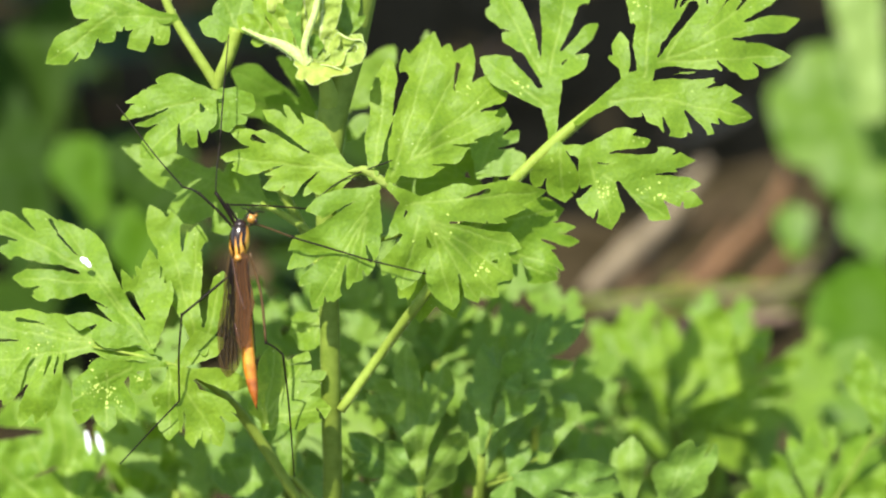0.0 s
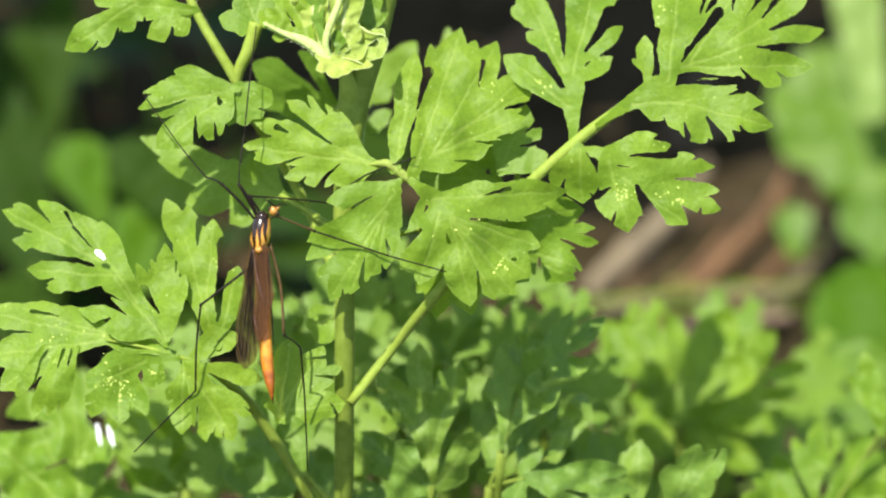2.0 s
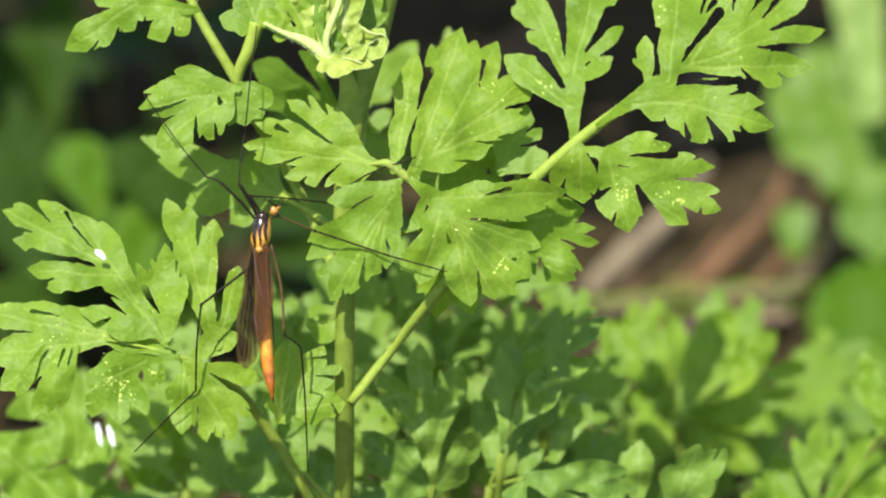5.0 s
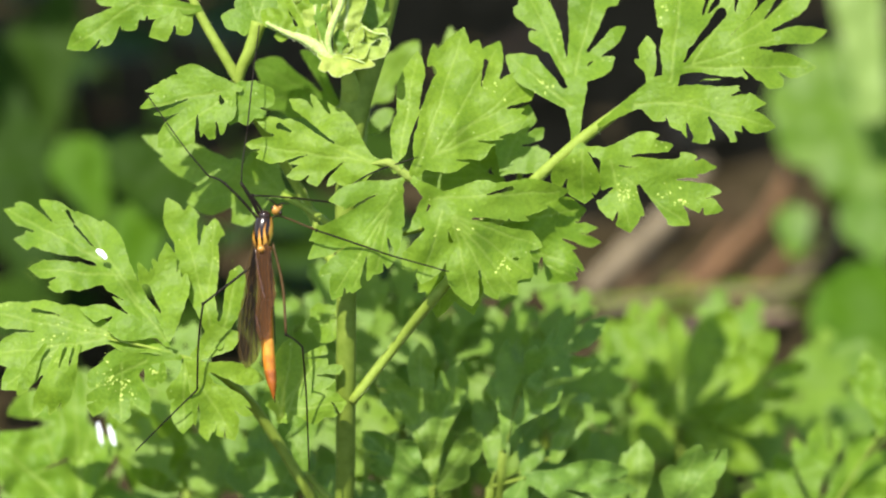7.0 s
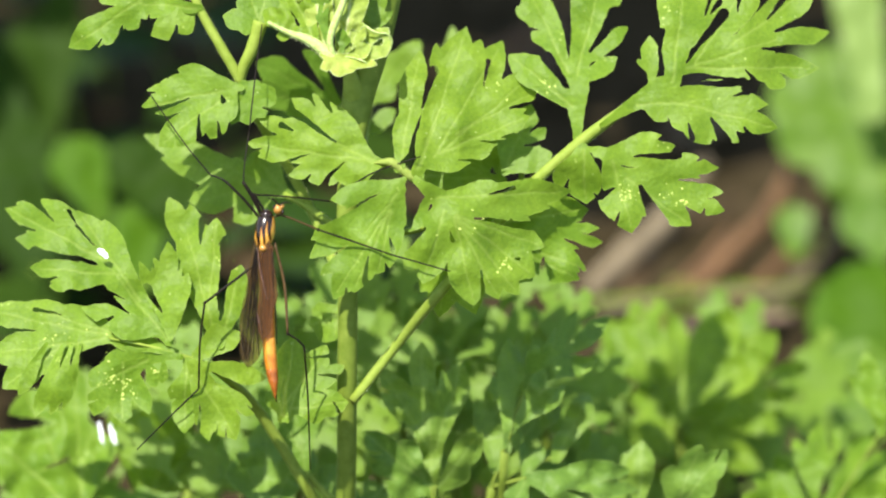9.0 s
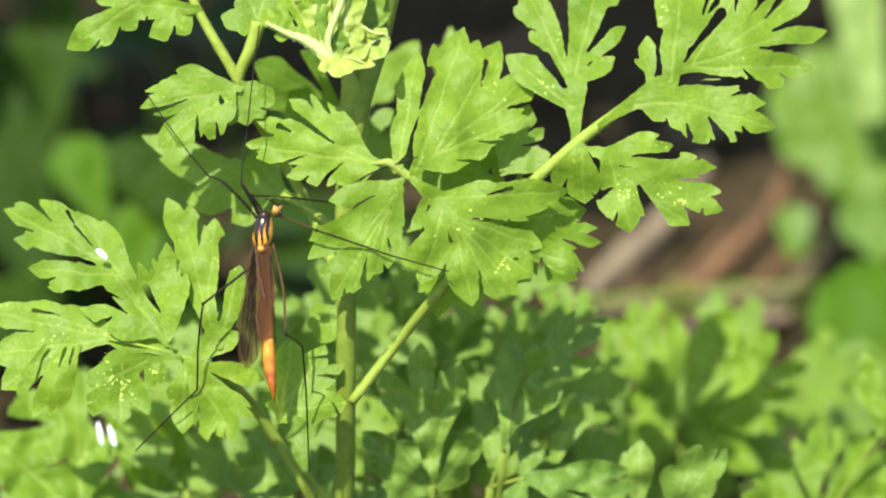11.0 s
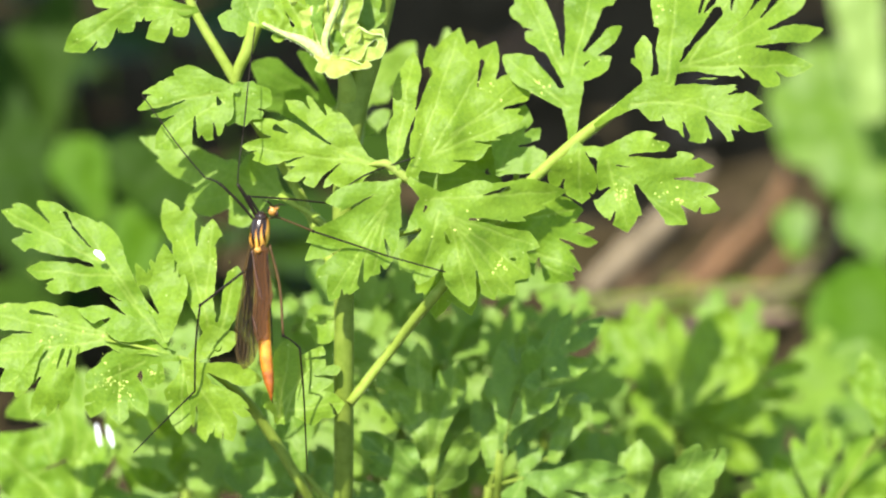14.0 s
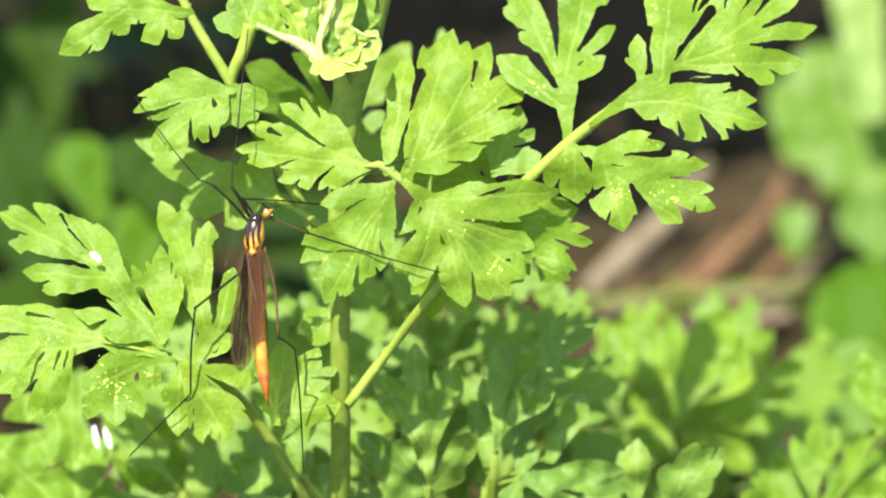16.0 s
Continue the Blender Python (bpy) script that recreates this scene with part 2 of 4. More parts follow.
def down(parent, points, radii, count, seed, reach=4.5):
    """Fine pale hairs that stand off a stalk: many thin slivers in one mesh."""
    rng = random.Random(seed)
    verts, faces = [], []
    anchor = PLACE[parent.name]
    for _ in range(count):
        t = rng.uniform(0, len(points) - 1.001)
        k = int(t)
        f = t - k
        a, b = Vector(points[k]), Vector(points[k + 1])
        axis = (b - a).normalized()
        c = a.lerp(b, f)
        r = radii[k] * (1 - f) + radii[k + 1] * f
        turn = rng.uniform(0, 6.28)
        side = Vector((axis.y, -axis.x, 0)).normalized()
        out = (side * math.cos(turn) + axis.cross(side) * math.sin(turn)).normalized()
        lean = (out + axis * rng.uniform(-0.5, 0.7)).normalized()
        root = c + out * r * 0.9
        tip = root + lean * reach * rng.uniform(0.5, 1.2)
        w = axis * 0.3
        n = len(verts)
        verts += [spot(*(root - w)), spot(*(root + w)), spot(*tip)]
        faces.append((n, n + 1, n + 2))
    ob = link("down", verts, faces, HAIR, parent, anchor, label="fine pale downy hairs")
    tagged(ob, kind="stuff")


SWAYING = []       # (object, u, v, own): what the wind moves; own, where it differs from the plant's sway: right, down and turn


def leaf(plant, stalk, radii, sheets, anchor, mat=LEAF, stalk_mat=STALK, label="", cell=3.0, wave=8.0, ruffle=0.016, fold=0.10, hairs=0, edge=0.4, sway=None):
    """A leaf of a plant: its stalk, and its leaflets as parts of it. sheets: (lobes, base, d0, gu, gv)."""
    at = spot(*anchor)
    ob = tube("leaf", stalk, radii, stalk_mat, plant, label=label, anchor=at)
    SWAYING.append((ob, anchor[0], anchor[1], sway))
    if hairs:
        down(ob, stalk, radii, hairs, int(anchor[0]))
    for k, (lobes, base, d0, gu, gv, *gaps) in enumerate(sheets):
        add_leaflet(ob, lobes, base, d0, gu, gv, mat, cell, k + anchor[0], gaps[0] if gaps else (), wave, ruffle, fold, edge)
    return ob


def add_leaflet(parent, lobes, base, d0, gu, gv, mat, cell, seed, gaps, wave, ruffle, fold, edge):
    verts, faces, rib = blade_mesh(lobes, base, d0, gu, gv, cell, seed=seed % 17, gaps=gaps, wave=wave, ruffle=ruffle, fold=fold, edge=edge)
    return link("leaflet", verts, faces, mat, parent, spot(base[0], base[1], d0), rib)


# ---- ground ----
def ground():
    """One sheet of soil to the horizon, uneven where it is seen."""
    verts, faces = [], []
    xs = sorted({*np.linspace(-0.30, 0.30, 61).round(4), -2.0, -0.8, 0.8, 2.0, -60.0, 60.0, -900.0, 900.0})
    ys = sorted({*np.linspace(-0.35, 0.55, 91).round(4), -2.0, -0.9, 1.2, 3.0, -60.0, 60.0, -900.0, 900.0})
    for x in xs:
        for y in ys:
            near = 1.0 if abs(x) < 0.31 and -0.36 < y < 0.56 else 0.0
            h = noise.noise(Vector((x * 14, y * 14, 0.3))) * 0.006 + noise.noise(Vector((x * 60, y * 60, 3.1))) * 0.003
            verts.append(Vector((x, y, near * h - 0.002)))
    n = len(ys)
    for i in range(len(xs) - 1):
        for j in range(n - 1):
            faces.append((i * n + j, (i + 1) * n + j, (i + 1) * n + j + 1, i * n + j + 1))
    ob = link("ground", verts, faces, SOIL, None, Vector((0, 0, 0)))
    tagged(ob, "dark brown bare soil with humus between the plants", "ground", kind="structure")


ground()


def twig(a, b, radius, mat, label, category="twig", bend=0.0):
    """A dry twig or straw that lies between two places, with knots and a tapered end."""
    a, b = Vector(a), Vector(b)
    mid = (a + b) / 2 + Vector((bend, 0, abs(bend) * 0.3))
    ob = tube(category.replace(" ", "_"), [a, a.lerp(mid, 0.6), mid, mid.lerp(b, 0.5), b],
              [radius * 0.9, radius * 1.1, radius, radius * 0.8, radius * 0.55], mat, None, 9)
    tagged(ob, label, category, "dry litter on the soil")
    for p, q, size in ((a.lerp(mid, 0.6), mid, 1.1), (mid.lerp(b, 0.5), b, 0.8)):
        way = (q - p).normalized() * 0.0016
        tube("joint", [p - way, p - way * 0.3, p + way * 0.3, p + way], [radius * size * 0.9, radius * size * 1.2, radius * size * 1.15, radius * size * 0.85], mat, ob, 9)


for u0, v0, u1, v1, z0, z1, r, mat, bend in (
        (1175, 575, 1445, 232, 0.010, 0.016, 25, RUST, 0.003),
        (1095, 545, 1310, 350, 0.004, 0.008, 17, TWIG, -0.003),
        (1130, 575, 1300, 395, 0.009, 0.009, 15, RUST, 0.001),
        (1040, 520, 1250, 290, 0.006, 0.014, 33, STRAW, 0.002),
        (1270, 580, 1490, 350, 0.006, 0.009, 17, RUST, 0.0),
        (1330, 570, 1500, 395, 0.004, 0.006, 11, STRAW, 0.001),
        (1060, 548, 1420, 512, 0.012, 0.013, 11, STRAW, 0.002),
        (1090, 588, 1400, 560, 0.008, 0.009, 20, PINK, 0.0),
        (830, 130, 1000, 20, 0.006, 0.008, 24, RUST, 0.002),
        (940, 170, 1010, 40, 0.004, 0.006, 13, TWIG, 0.002),
        (700, 250, 1010, 60, 0.003, 0.004, 26, TWIG, 0.006),
        (1180, 260, 1400, 30, 0.003, 0.003, 22, TWIG, -0.004),
        (1210, 250, 1330, 190, 0.004, 0.005, 16, STRAW, 0.001),
        (430, 470, 560, 560, 0.012, 0.012, 24, TWIG, 0.0)):
    twig(rest(u0, v0, z0), rest(u1, v1, z1), r, mat,
         {STRAW: "pale beige dry stalk lying on the soil", PINK: "pinkish grey withered stalk lying on the soil"}.get(mat, "reddish brown dry twig lying on dark soil"),
         "dry stalk" if mat in (STRAW, PINK) else "twig", bend)

for u0, v0, u1, v1, z, r in ((1000, 540, 1490, 500, 0.016, 8), (1060, 556, 1440, 548, 0.013, 7), (1180, 500, 1420, 526, 0.010, 6)):
    twig(rest(u0, v0, z), rest(u1, v1, z * 0.6), r, STEM, "thin green grass lying over the dry litter", "grass", 0.002)


# ---- the plants behind ----
def broad_plant(name, label, category, lobes, base, place_d, gu, gv, mat, stalk_to, radius=16, cell=9.0):
    """A low broad leaf on its own stalk, rooted in the soil behind the mugwort."""
    root = rest(*stalk_to, 0.0)
    plant = thing(name, root, label, category, "low plants behind")
    top = spot(base[0], base[1], place_d)
    tube("stalk", [root, root.lerp(top, 0.5) + Vector((0.004, 0.0, 0.004)), top], [radius, radius * 0.9, radius * 0.7], STEM, plant)
    verts, faces, rib = blade_mesh(lobes, base, place_d, gu, gv, cell, curl=0.0003, wave=10, edge=0.0, fold=0.06, seed=base[0] % 11, soft=6.0, slim=1.0, tip=2.6, neck=0.5)
    link("blade", verts, faces, mat, plant, top, rib)


broad_plant("broad_leaf_plant", "soft bright green broad lobed leaf behind the mugwort", "plant",
            [(1560, 270, 1415, 90, 80), (1560, 280, 1362, 150, 62), (1560, 280, 1372, 225, 56), (1570, 330, 1590, 60, 120), (1570, 330, 1680, 150, 120), (1570, 340, 1470, 250, 70)],
            (1570, 290), -2500, 0.0, 0.5, BROAD, (1640, 460))
broad_plant("broad_leaf_plant", "soft green broad leaf with a rounded edge", "plant",
            [(1600, 300, 1440, 310, 60), (1610, 310, 1480, 370, 60), (1620, 310, 1560, 420, 70)],
            (1620, 300), -2600, 0.0, 0.6, BROAD, (1660, 470))
broad_plant("broad_leaf_plant", "light green leaf tip hanging over the soil", "plant",
            [(1620, 400, 1480, 385, 44), (1620, 410, 1520, 430, 40), (1620, 390, 1600, 440, 50)],
            (1620, 400), -2300, 0.0, 0.6, BROAD, (1660, 520))
broad_plant("tall_grass", "pale green upright grass blade, out of focus", "grass",
            [(1545, 190, 1478, -260, 56)], (1545, 190), -2380, 0.0, 0.0, PALE, (1580, 520), 10)
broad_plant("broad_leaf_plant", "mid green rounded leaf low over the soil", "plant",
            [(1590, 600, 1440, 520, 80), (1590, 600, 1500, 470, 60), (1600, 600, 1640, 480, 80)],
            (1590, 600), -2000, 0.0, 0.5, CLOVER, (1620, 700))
broad_plant("broad_leaf_plant", "light green rounded leaf low over the soil", "plant",
            [(1520, 760, 1450, 630, 60), (1520, 760, 1530, 600, 70), (1530, 760, 1600, 650, 70)],
            (1520, 760), -1300, 0.0, 0.4, BROAD, (1540, 860))
broad_plant("seedling", "small round yellow-green seedling leaf", "seedling",
            [(1408, 440, 1402, 362, 36)], (1405, 440), -2300, 0.0, 0.5, BROAD, (1405, 500), 8)
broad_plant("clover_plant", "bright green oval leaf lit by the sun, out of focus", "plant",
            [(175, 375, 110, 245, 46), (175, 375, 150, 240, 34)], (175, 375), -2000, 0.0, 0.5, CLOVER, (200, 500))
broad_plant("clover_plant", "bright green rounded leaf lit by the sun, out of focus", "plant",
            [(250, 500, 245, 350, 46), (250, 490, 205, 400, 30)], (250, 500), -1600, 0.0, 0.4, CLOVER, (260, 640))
# this clover and both docks get their shade from the dark leaf colour
broad_plant("clover_plant", "dull green leaf with half shade put into its colour, out of focus", "plant",
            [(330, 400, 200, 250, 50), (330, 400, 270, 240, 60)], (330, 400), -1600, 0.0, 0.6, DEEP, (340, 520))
broad_plant("dock_plant", "dull green long standing leaf with shade put into its colour", "plant",
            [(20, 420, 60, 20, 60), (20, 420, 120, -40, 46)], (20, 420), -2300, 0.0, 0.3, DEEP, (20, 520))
broad_plant("dock_plant", "dark green long standing leaf with deep shade put into its colour", "plant",
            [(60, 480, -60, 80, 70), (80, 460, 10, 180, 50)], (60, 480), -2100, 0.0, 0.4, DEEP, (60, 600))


def ground_cover():
    """Low leaves, coloured dark as if shaded, that hide most of the soil on the shaded side."""
    rng = random.Random(11)
    for k in range(34):
        u, v = rng.uniform(-60, 640), rng.uniform(-40, 560)
        z = rng.uniform(0.006, 0.02)
        at = rest(u, v, z)
        root = Vector((at.x + 0.004, at.y + 0.004, -0.003))
        plant = thing("ground_ivy", root, "low leaf over the soil with shade put into its dark green", "plant", "ground ivy on the soil")
        tube("stalk", [root, root.lerp(at, 0.6) + Vector((0.001, 0, 0.001)), at], [9, 8, 6], STEM, plant, 6)
        a, size = rng.uniform(0, 6.28), rng.uniform(0.011, 0.019)
        out = Vector((math.cos(a), math.sin(a), rng.uniform(-0.1, 0.3))).normalized()
        side = out.cross(Vector((0, 0, 1))).normalized()
        up = side.cross(out)
        verts, faces = [], []
        for i in range(10):
            x = i / 9
            w = 0.52 * math.sin(math.pi * (0.06 + 0.9 * x)) ** 0.7
            for y in (-1, -0.5, 0, 0.5, 1):
                verts.append(at + (out * (x - 0.1 * abs(y)) + side * (w * y * (1 + 0.08 * (i % 2))) + up * (0.12 * abs(y) - 0.2 * x * x)) * size)
        for i in range(9):
            for y in range(4):
                faces.append((i * 5 + y, (i + 1) * 5 + y, (i + 1) * 5 + y + 1, i * 5 + y + 1))
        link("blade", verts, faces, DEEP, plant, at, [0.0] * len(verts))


ground_cover()


def added_shade_plant():
    """An unseen tall leafy plant, added beside the view to shade the ground behind it."""
    rng = random.Random(3)
    root = Vector((-0.17, 0.19, -0.003))
    plant = thing("added_shade_plant", root, "unseen tall dark green leafy plant added to shade the soil", "plant")
    for k, (tip_x, tip_y, tip_z) in enumerate(((0.035, 0.15, 0.165), (0.02, 0.20, 0.15), (-0.02, 0.24, 0.16), (-0.06, 0.13, 0.15), (0.05, 0.19, 0.19), (-0.10, 0.085, 0.15), (-0.13, 0.05, 0.16), (0.0, 0.12, 0.14), (0.012, 0.145, 0.15))):
        end = Vector((tip_x, tip_y, tip_z))
        mid = root.lerp(end, 0.35) + Vector((0, 0, 0.13))
        pts = [root + Vector((0.004 * k, 0.003 * k, 0)), mid, mid.lerp(end, 0.5) + Vector((0, 0, 0.018)), end]
        tube("branch", pts, [38, 30, 22, 10], STEM, plant, 9)
        for j in range(11):
            t = 0.12 + 0.88 * j / 10
            at = mid.lerp(end, t) + Vector((0, 0, 0.018 * math.sin(math.pi * t)))
            a = rng.uniform(0, 6.28)
            out = Vector((math.cos(a), math.sin(a), rng.uniform(-0.25, 0.15))).normalized()
            side = out.cross(Vector((0, 0, 1))).normalized()
            up = side.cross(out)
            size = rng.uniform(0.026, 0.036)
            verts, faces = [], []
            for i in range(9):
                x = i / 8
                w = 0.36 * math.sin(math.pi * min(1, x * 0.96 + 0.02)) ** 0.8
                for y in (-1, -0.5, 0, 0.5, 1):
                    verts.append(at + (out * x + side * (w * y) + up * (0.10 * abs(y) * w * 2 - 0.22 * x * x)) * size)
            for i in range(8):
                for y in range(4):
                    faces.append((i * 5 + y, (i + 1) * 5 + y, (i + 1) * 5 + y + 1, i * 5 + y + 1))
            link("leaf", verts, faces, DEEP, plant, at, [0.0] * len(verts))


added_shade_plant()

# ---- the mugwort plant ----
def stem_d(v):
    return -46 - (0.12 if v > 350 else -0.12) * (v - 350) - max(0.0, v - 650) * 0.42


ROOT = spot(590, 1560, stem_d(1560))
mugwort = thing("mugwort_plant", ROOT, "young green mugwort plant with deeply cut leaves and a leafy tip", "plant")
main_stem = tube("stem", [(590, 1560, stem_d(1560)), (596, 1200, stem_d(1200)), (610, 882, stem_d(882)), (612, 700, stem_d(700)),
                          (613, 520, stem_d(520)), (612, 350, stem_d(350)), (626, 200, stem_d(200)), (651, 80, stem_d(80)), (676, -60, stem_d(-60))],
                 [24, 21, 18, 18, 18, 19, 27, 37, 44], STEM, mugwort, 14, anchor=spot(620, 410, stem_d(410)))
SWAYING.append((main_stem, 620, 410, (0.86, -0.30, 0.0006)))
down(main_stem, [(610, 882, stem_d(882)), (612, 700, stem_d(700)), (613, 520, stem_d(520)), (612, 350, stem_d(350)), (626, 200, stem_d(200)), (651, 80, stem_d(80)), (672, -40, stem_d(-40))],
     [19, 19, 18, 17, 25, 36, 42], 1500, 5, 4.5)

# the leaf in the middle, spread towards the lens
C_LEFT = [(664, 292, 582, 186, 16), (655, 288, 549, 167, 18), (640, 275, 512, 175, 21), (674, 290, 433, 255, 25), (575, 252, 450, 211, 16), (575, 250, 500, 211, 11), (560, 268, 452, 280, 14), (640, 288, 505, 312, 18), (645, 290, 546, 325, 17), (668, 292, 598, 326, 20), (655, 292, 616, 334, 18), (660, 285, 590, 262, 30), (656, 290, 540, 224, 25)]
C_LEFT_GAPS = [(676, 271, 654, 218, 12), (592, 252, 506, 196, 8), (485, 240, 440, 231, 8), (516, 233, 494, 222, 6), (553, 190, 541, 164, 6), (582, 200, 570, 172, 8), (545, 275, 505, 287, 3.5), (505, 287, 470, 302, 11), (462, 266, 438, 270, 4), (545, 312, 528, 332, 6), (609, 286, 580, 310, 4), (578, 311, 566, 344, 12)]
C_TOP = [(704, 296, 739, 90, 25), (698, 302, 714, 190, 17), (732, 306, 772, 215, 26), (770, 205, 768, 76, 14), (736, 304, 822, 49, 40), (800, 200, 848, 70, 21), (815, 180, 857, 100, 11), (760, 285, 886, 72, 36), (770, 275, 950, 124, 30), (800, 240, 948, 160, 24), (765, 275, 934, 206, 27), (745, 285, 870, 260, 23), (735, 298, 826, 290, 13)]
C_TOP_GAPS = [(742, 193, 764, 126, 9), (706, 286, 722, 280, 10), (676, 274, 690, 205, 8), (853, 154, 859, 108, 4.5), (902, 118, 906, 86, 5.5), (897, 193, 950, 182, 8), (884, 244, 905, 241, 5), (846, 250, 900, 252, 5), (806, 284, 860, 289, 5)]
C_LOW = [(712, 320, 580, 357, 20), (700, 330, 546, 427, 19), (692, 345, 543, 459, 23), (690, 360, 565, 491, 22), (690, 365, 585, 532, 27), (688, 370, 622, 520, 24), (690, 370, 664, 488, 28), (695, 365, 690, 458, 17), (704, 335, 703, 433, 20), (708, 322, 714, 402, 14), (700, 340, 640, 420, 34)]
C_LOW_GAPS = [(669, 343, 622, 368, 3), (622, 368, 570, 392, 9), (556, 432, 538, 434, 4), (612, 433, 578, 460, 3), (580, 461, 548, 480, 9), (583, 490, 556, 500, 6), (610, 509, 608, 536, 6), (647, 456, 644, 502, 6), (678, 466, 685, 482, 5), (686, 420, 692, 446, 5), (721, 406, 727, 350, 15), (717, 405, 728, 480, 18)]
C_END = [(722, 310, 800, 375, 17), (770, 350, 880, 327, 15), (760, 352, 1008, 338, 26), (800, 360, 972, 367, 20), (800, 368, 938, 392, 20), (790, 368, 928, 418, 22), (800, 380, 960, 438, 27), (800, 380, 946, 492, 36), (800, 380, 916, 522, 28), (800, 380, 880, 532, 27), (800, 380, 836, 541, 34), (785, 370, 745, 502, 32), (772, 360, 714, 478, 19), (756, 345, 721, 414, 18)]
C_END_GAPS = [(857, 347, 905, 332, 4.5), (838, 387, 950, 403, 9), (850, 480, 852, 547, 7), (886, 512, 897, 536, 6), (920, 497, 936, 522, 6), (793, 411, 797, 428, 4), (749, 404, 708, 434, 14), (740, 474, 727, 500, 5), (907, 457, 914, 457, 4.5), (721, 406, 728, 350, 16), (900, 385, 907, 396, 4)]
C_BACK = [(850, 400, 1040, 370, 34), (880, 402, 1058, 403, 16), (880, 410, 1064, 430, 18), (870, 415, 1036, 477, 28), (880, 425, 1022, 495, 28), (850, 420, 940, 498, 32)]
C_BACK_GAPS = [(1017, 394, 1046, 388, 4), (1020, 412, 1058, 415, 2.5), (994, 424, 1050, 447, 7), (1020, 471, 1036, 492, 4), (959, 456, 958, 508, 11)]
C_FLAP = [(800, 400, 775, 562, 30), (790, 400, 840, 558, 30), (800, 420, 740, 520, 20)]
middle_leaf = leaf(mugwort, [(616, 318, -50), (650, 302, -25), (688, 289, 2), (724, 313, 3), (760, 340, -2), (790, 364, -14)], [7, 7, 8, 8, 6, 3],
     [(C_LEFT, (672, 290), 4, 0.05, 0.25, C_LEFT_GAPS), (C_TOP, (722, 300), 4, -0.10, 0.30, C_TOP_GAPS), (C_LOW, (710, 318), 6, 0.0, 0.2, C_LOW_GAPS),
      (C_END, (722, 312), 8, -0.08, 0.2, C_END_GAPS), (C_BACK, (850, 400), -72, -0.05, 0.10, C_BACK_GAPS), (C_FLAP, (795, 400), -50, 0.0, -0.06)],
     (740, 320, 8), label="broad pale green leaf cut into toothed lobes", hairs=220, cell=2.5, wave=11.0, sway=(1.08, -0.28, 0.001))
tube("node", [(658, 290, 2), (676, 288, 8), (690, 289, 10), (708, 302, 10), (724, 314, 9), (752, 336, 4)], [1.5, 6, 8.5, 8, 8.5, 2], BUD, middle_leaf, 8, "whitish downy node where the lobes meet")

# the leaf on a long stalk that rises beside it
R_UP = [(1017, 255, 1018, 110, 21), (1016, 192, 896, 96, 28), (985, 150, 940, 99, 12), (1005, 135, 926, -28, 31), (975, 88, 934, 58, 11), (952, 45, 910, 11, 14), (1015, 140, 1072, -80, 46), (1018, 122, 1106, 47, 16), (1014, 150, 1090, 101, 16)]
R_UP_GAPS = [(1001, 155, 966, 103, 12), (999, 48, 987, -10, 9), (1042, 90, 1085, 25, 14), (1077, 100, 1102, 88, 6), (948, 55, 928, 52, 4)]
R_END = [(1060, 222, 1200, 128, 16), (1150, 155, 1146, 64, 17), (1142, 128, 1124, 103, 6), (1185, 150, 1214, -90, 47), (1215, 85, 1272, 16, 15), (1222, 118, 1338, -60, 40), (1262, 75, 1296, 2, 15), (1290, 80, 1445, -34, 31), (1295, 88, 1464, 56, 20), (1205, 122, 1385, 64, 32), (1405, 62, 1430, 75, 8), (1210, 120, 1446, 118, 26), (1330, 112, 1386, 154, 17), (1285, 115, 1321, 141, 12), (1150, 170, 1311, 153, 20), (1170, 175, 1357, 182, 22), (1180, 176, 1373, 226, 25), (1195, 178, 1305, 252, 20), (1180, 176, 1256, 255, 23), (1172, 178, 1204, 231, 12), (1120, 186, 1260, 176, 24), (1130, 180, 1177, 213, 15)]
R_END_GAPS = [(1163, 117, 1167, 55, 6), (1211, 110, 1276, 22, 10), (1252, 24, 1270, 2, 6), (1301, 22, 1306, -10, 5), (1353, 32, 1390, -10, 7), (1417, 37, 1466, 16, 9), (1346, 84, 1442, 86, 10), (1204, 149, 1310, 145, 8), (1313, 122, 1332, 143, 5), (1377, 129, 1402, 150, 6), (1292, 170, 1322, 163, 5), (1334, 194, 1372, 203, 4), (1312, 225, 1332, 252, 8), (1254, 208, 1280, 250, 12), (1213, 217, 1222, 246, 6)]
R_LOW = [(1032, 262, 1090, 280, 13), (1050, 276, 1169, 237, 14), (1070, 278, 1194, 257, 16), (1065, 280, 1268, 296, 21), (1185, 300, 1232, 275, 10), (1080, 298, 1280, 341, 20), (1150, 322, 1279, 374, 20), (1100, 310, 1220, 400, 24), (1078, 280, 1117, 412, 31), (1080, 300, 1075, 386, 21), (1105, 345, 1143, 383, 13), (1068, 275, 1073, 336, 14)]
R_LOW_GAPS = [(1118, 277, 1196, 274, 8), (1164, 243, 1184, 237, 4), (1228, 285, 1242, 276, 4), (1199, 319, 1282, 319, 7), (1250, 349, 1286, 348, 3), (1243, 368, 1236, 402, 8), (1131, 331, 1162, 396, 18), (1093, 373, 1083, 402, 5), (1086, 331, 1062, 348, 7), (1057, 296, 1056, 345, 10)]
R_SMALL = [(1022, 264, 982, 331, 21), (1028, 262, 1034, 362, 30), (1032, 268, 1054, 342, 18)]
R_SMALL_GAPS = [(1004, 317, 996, 346, 7), (1046, 340, 1058, 352, 3)]
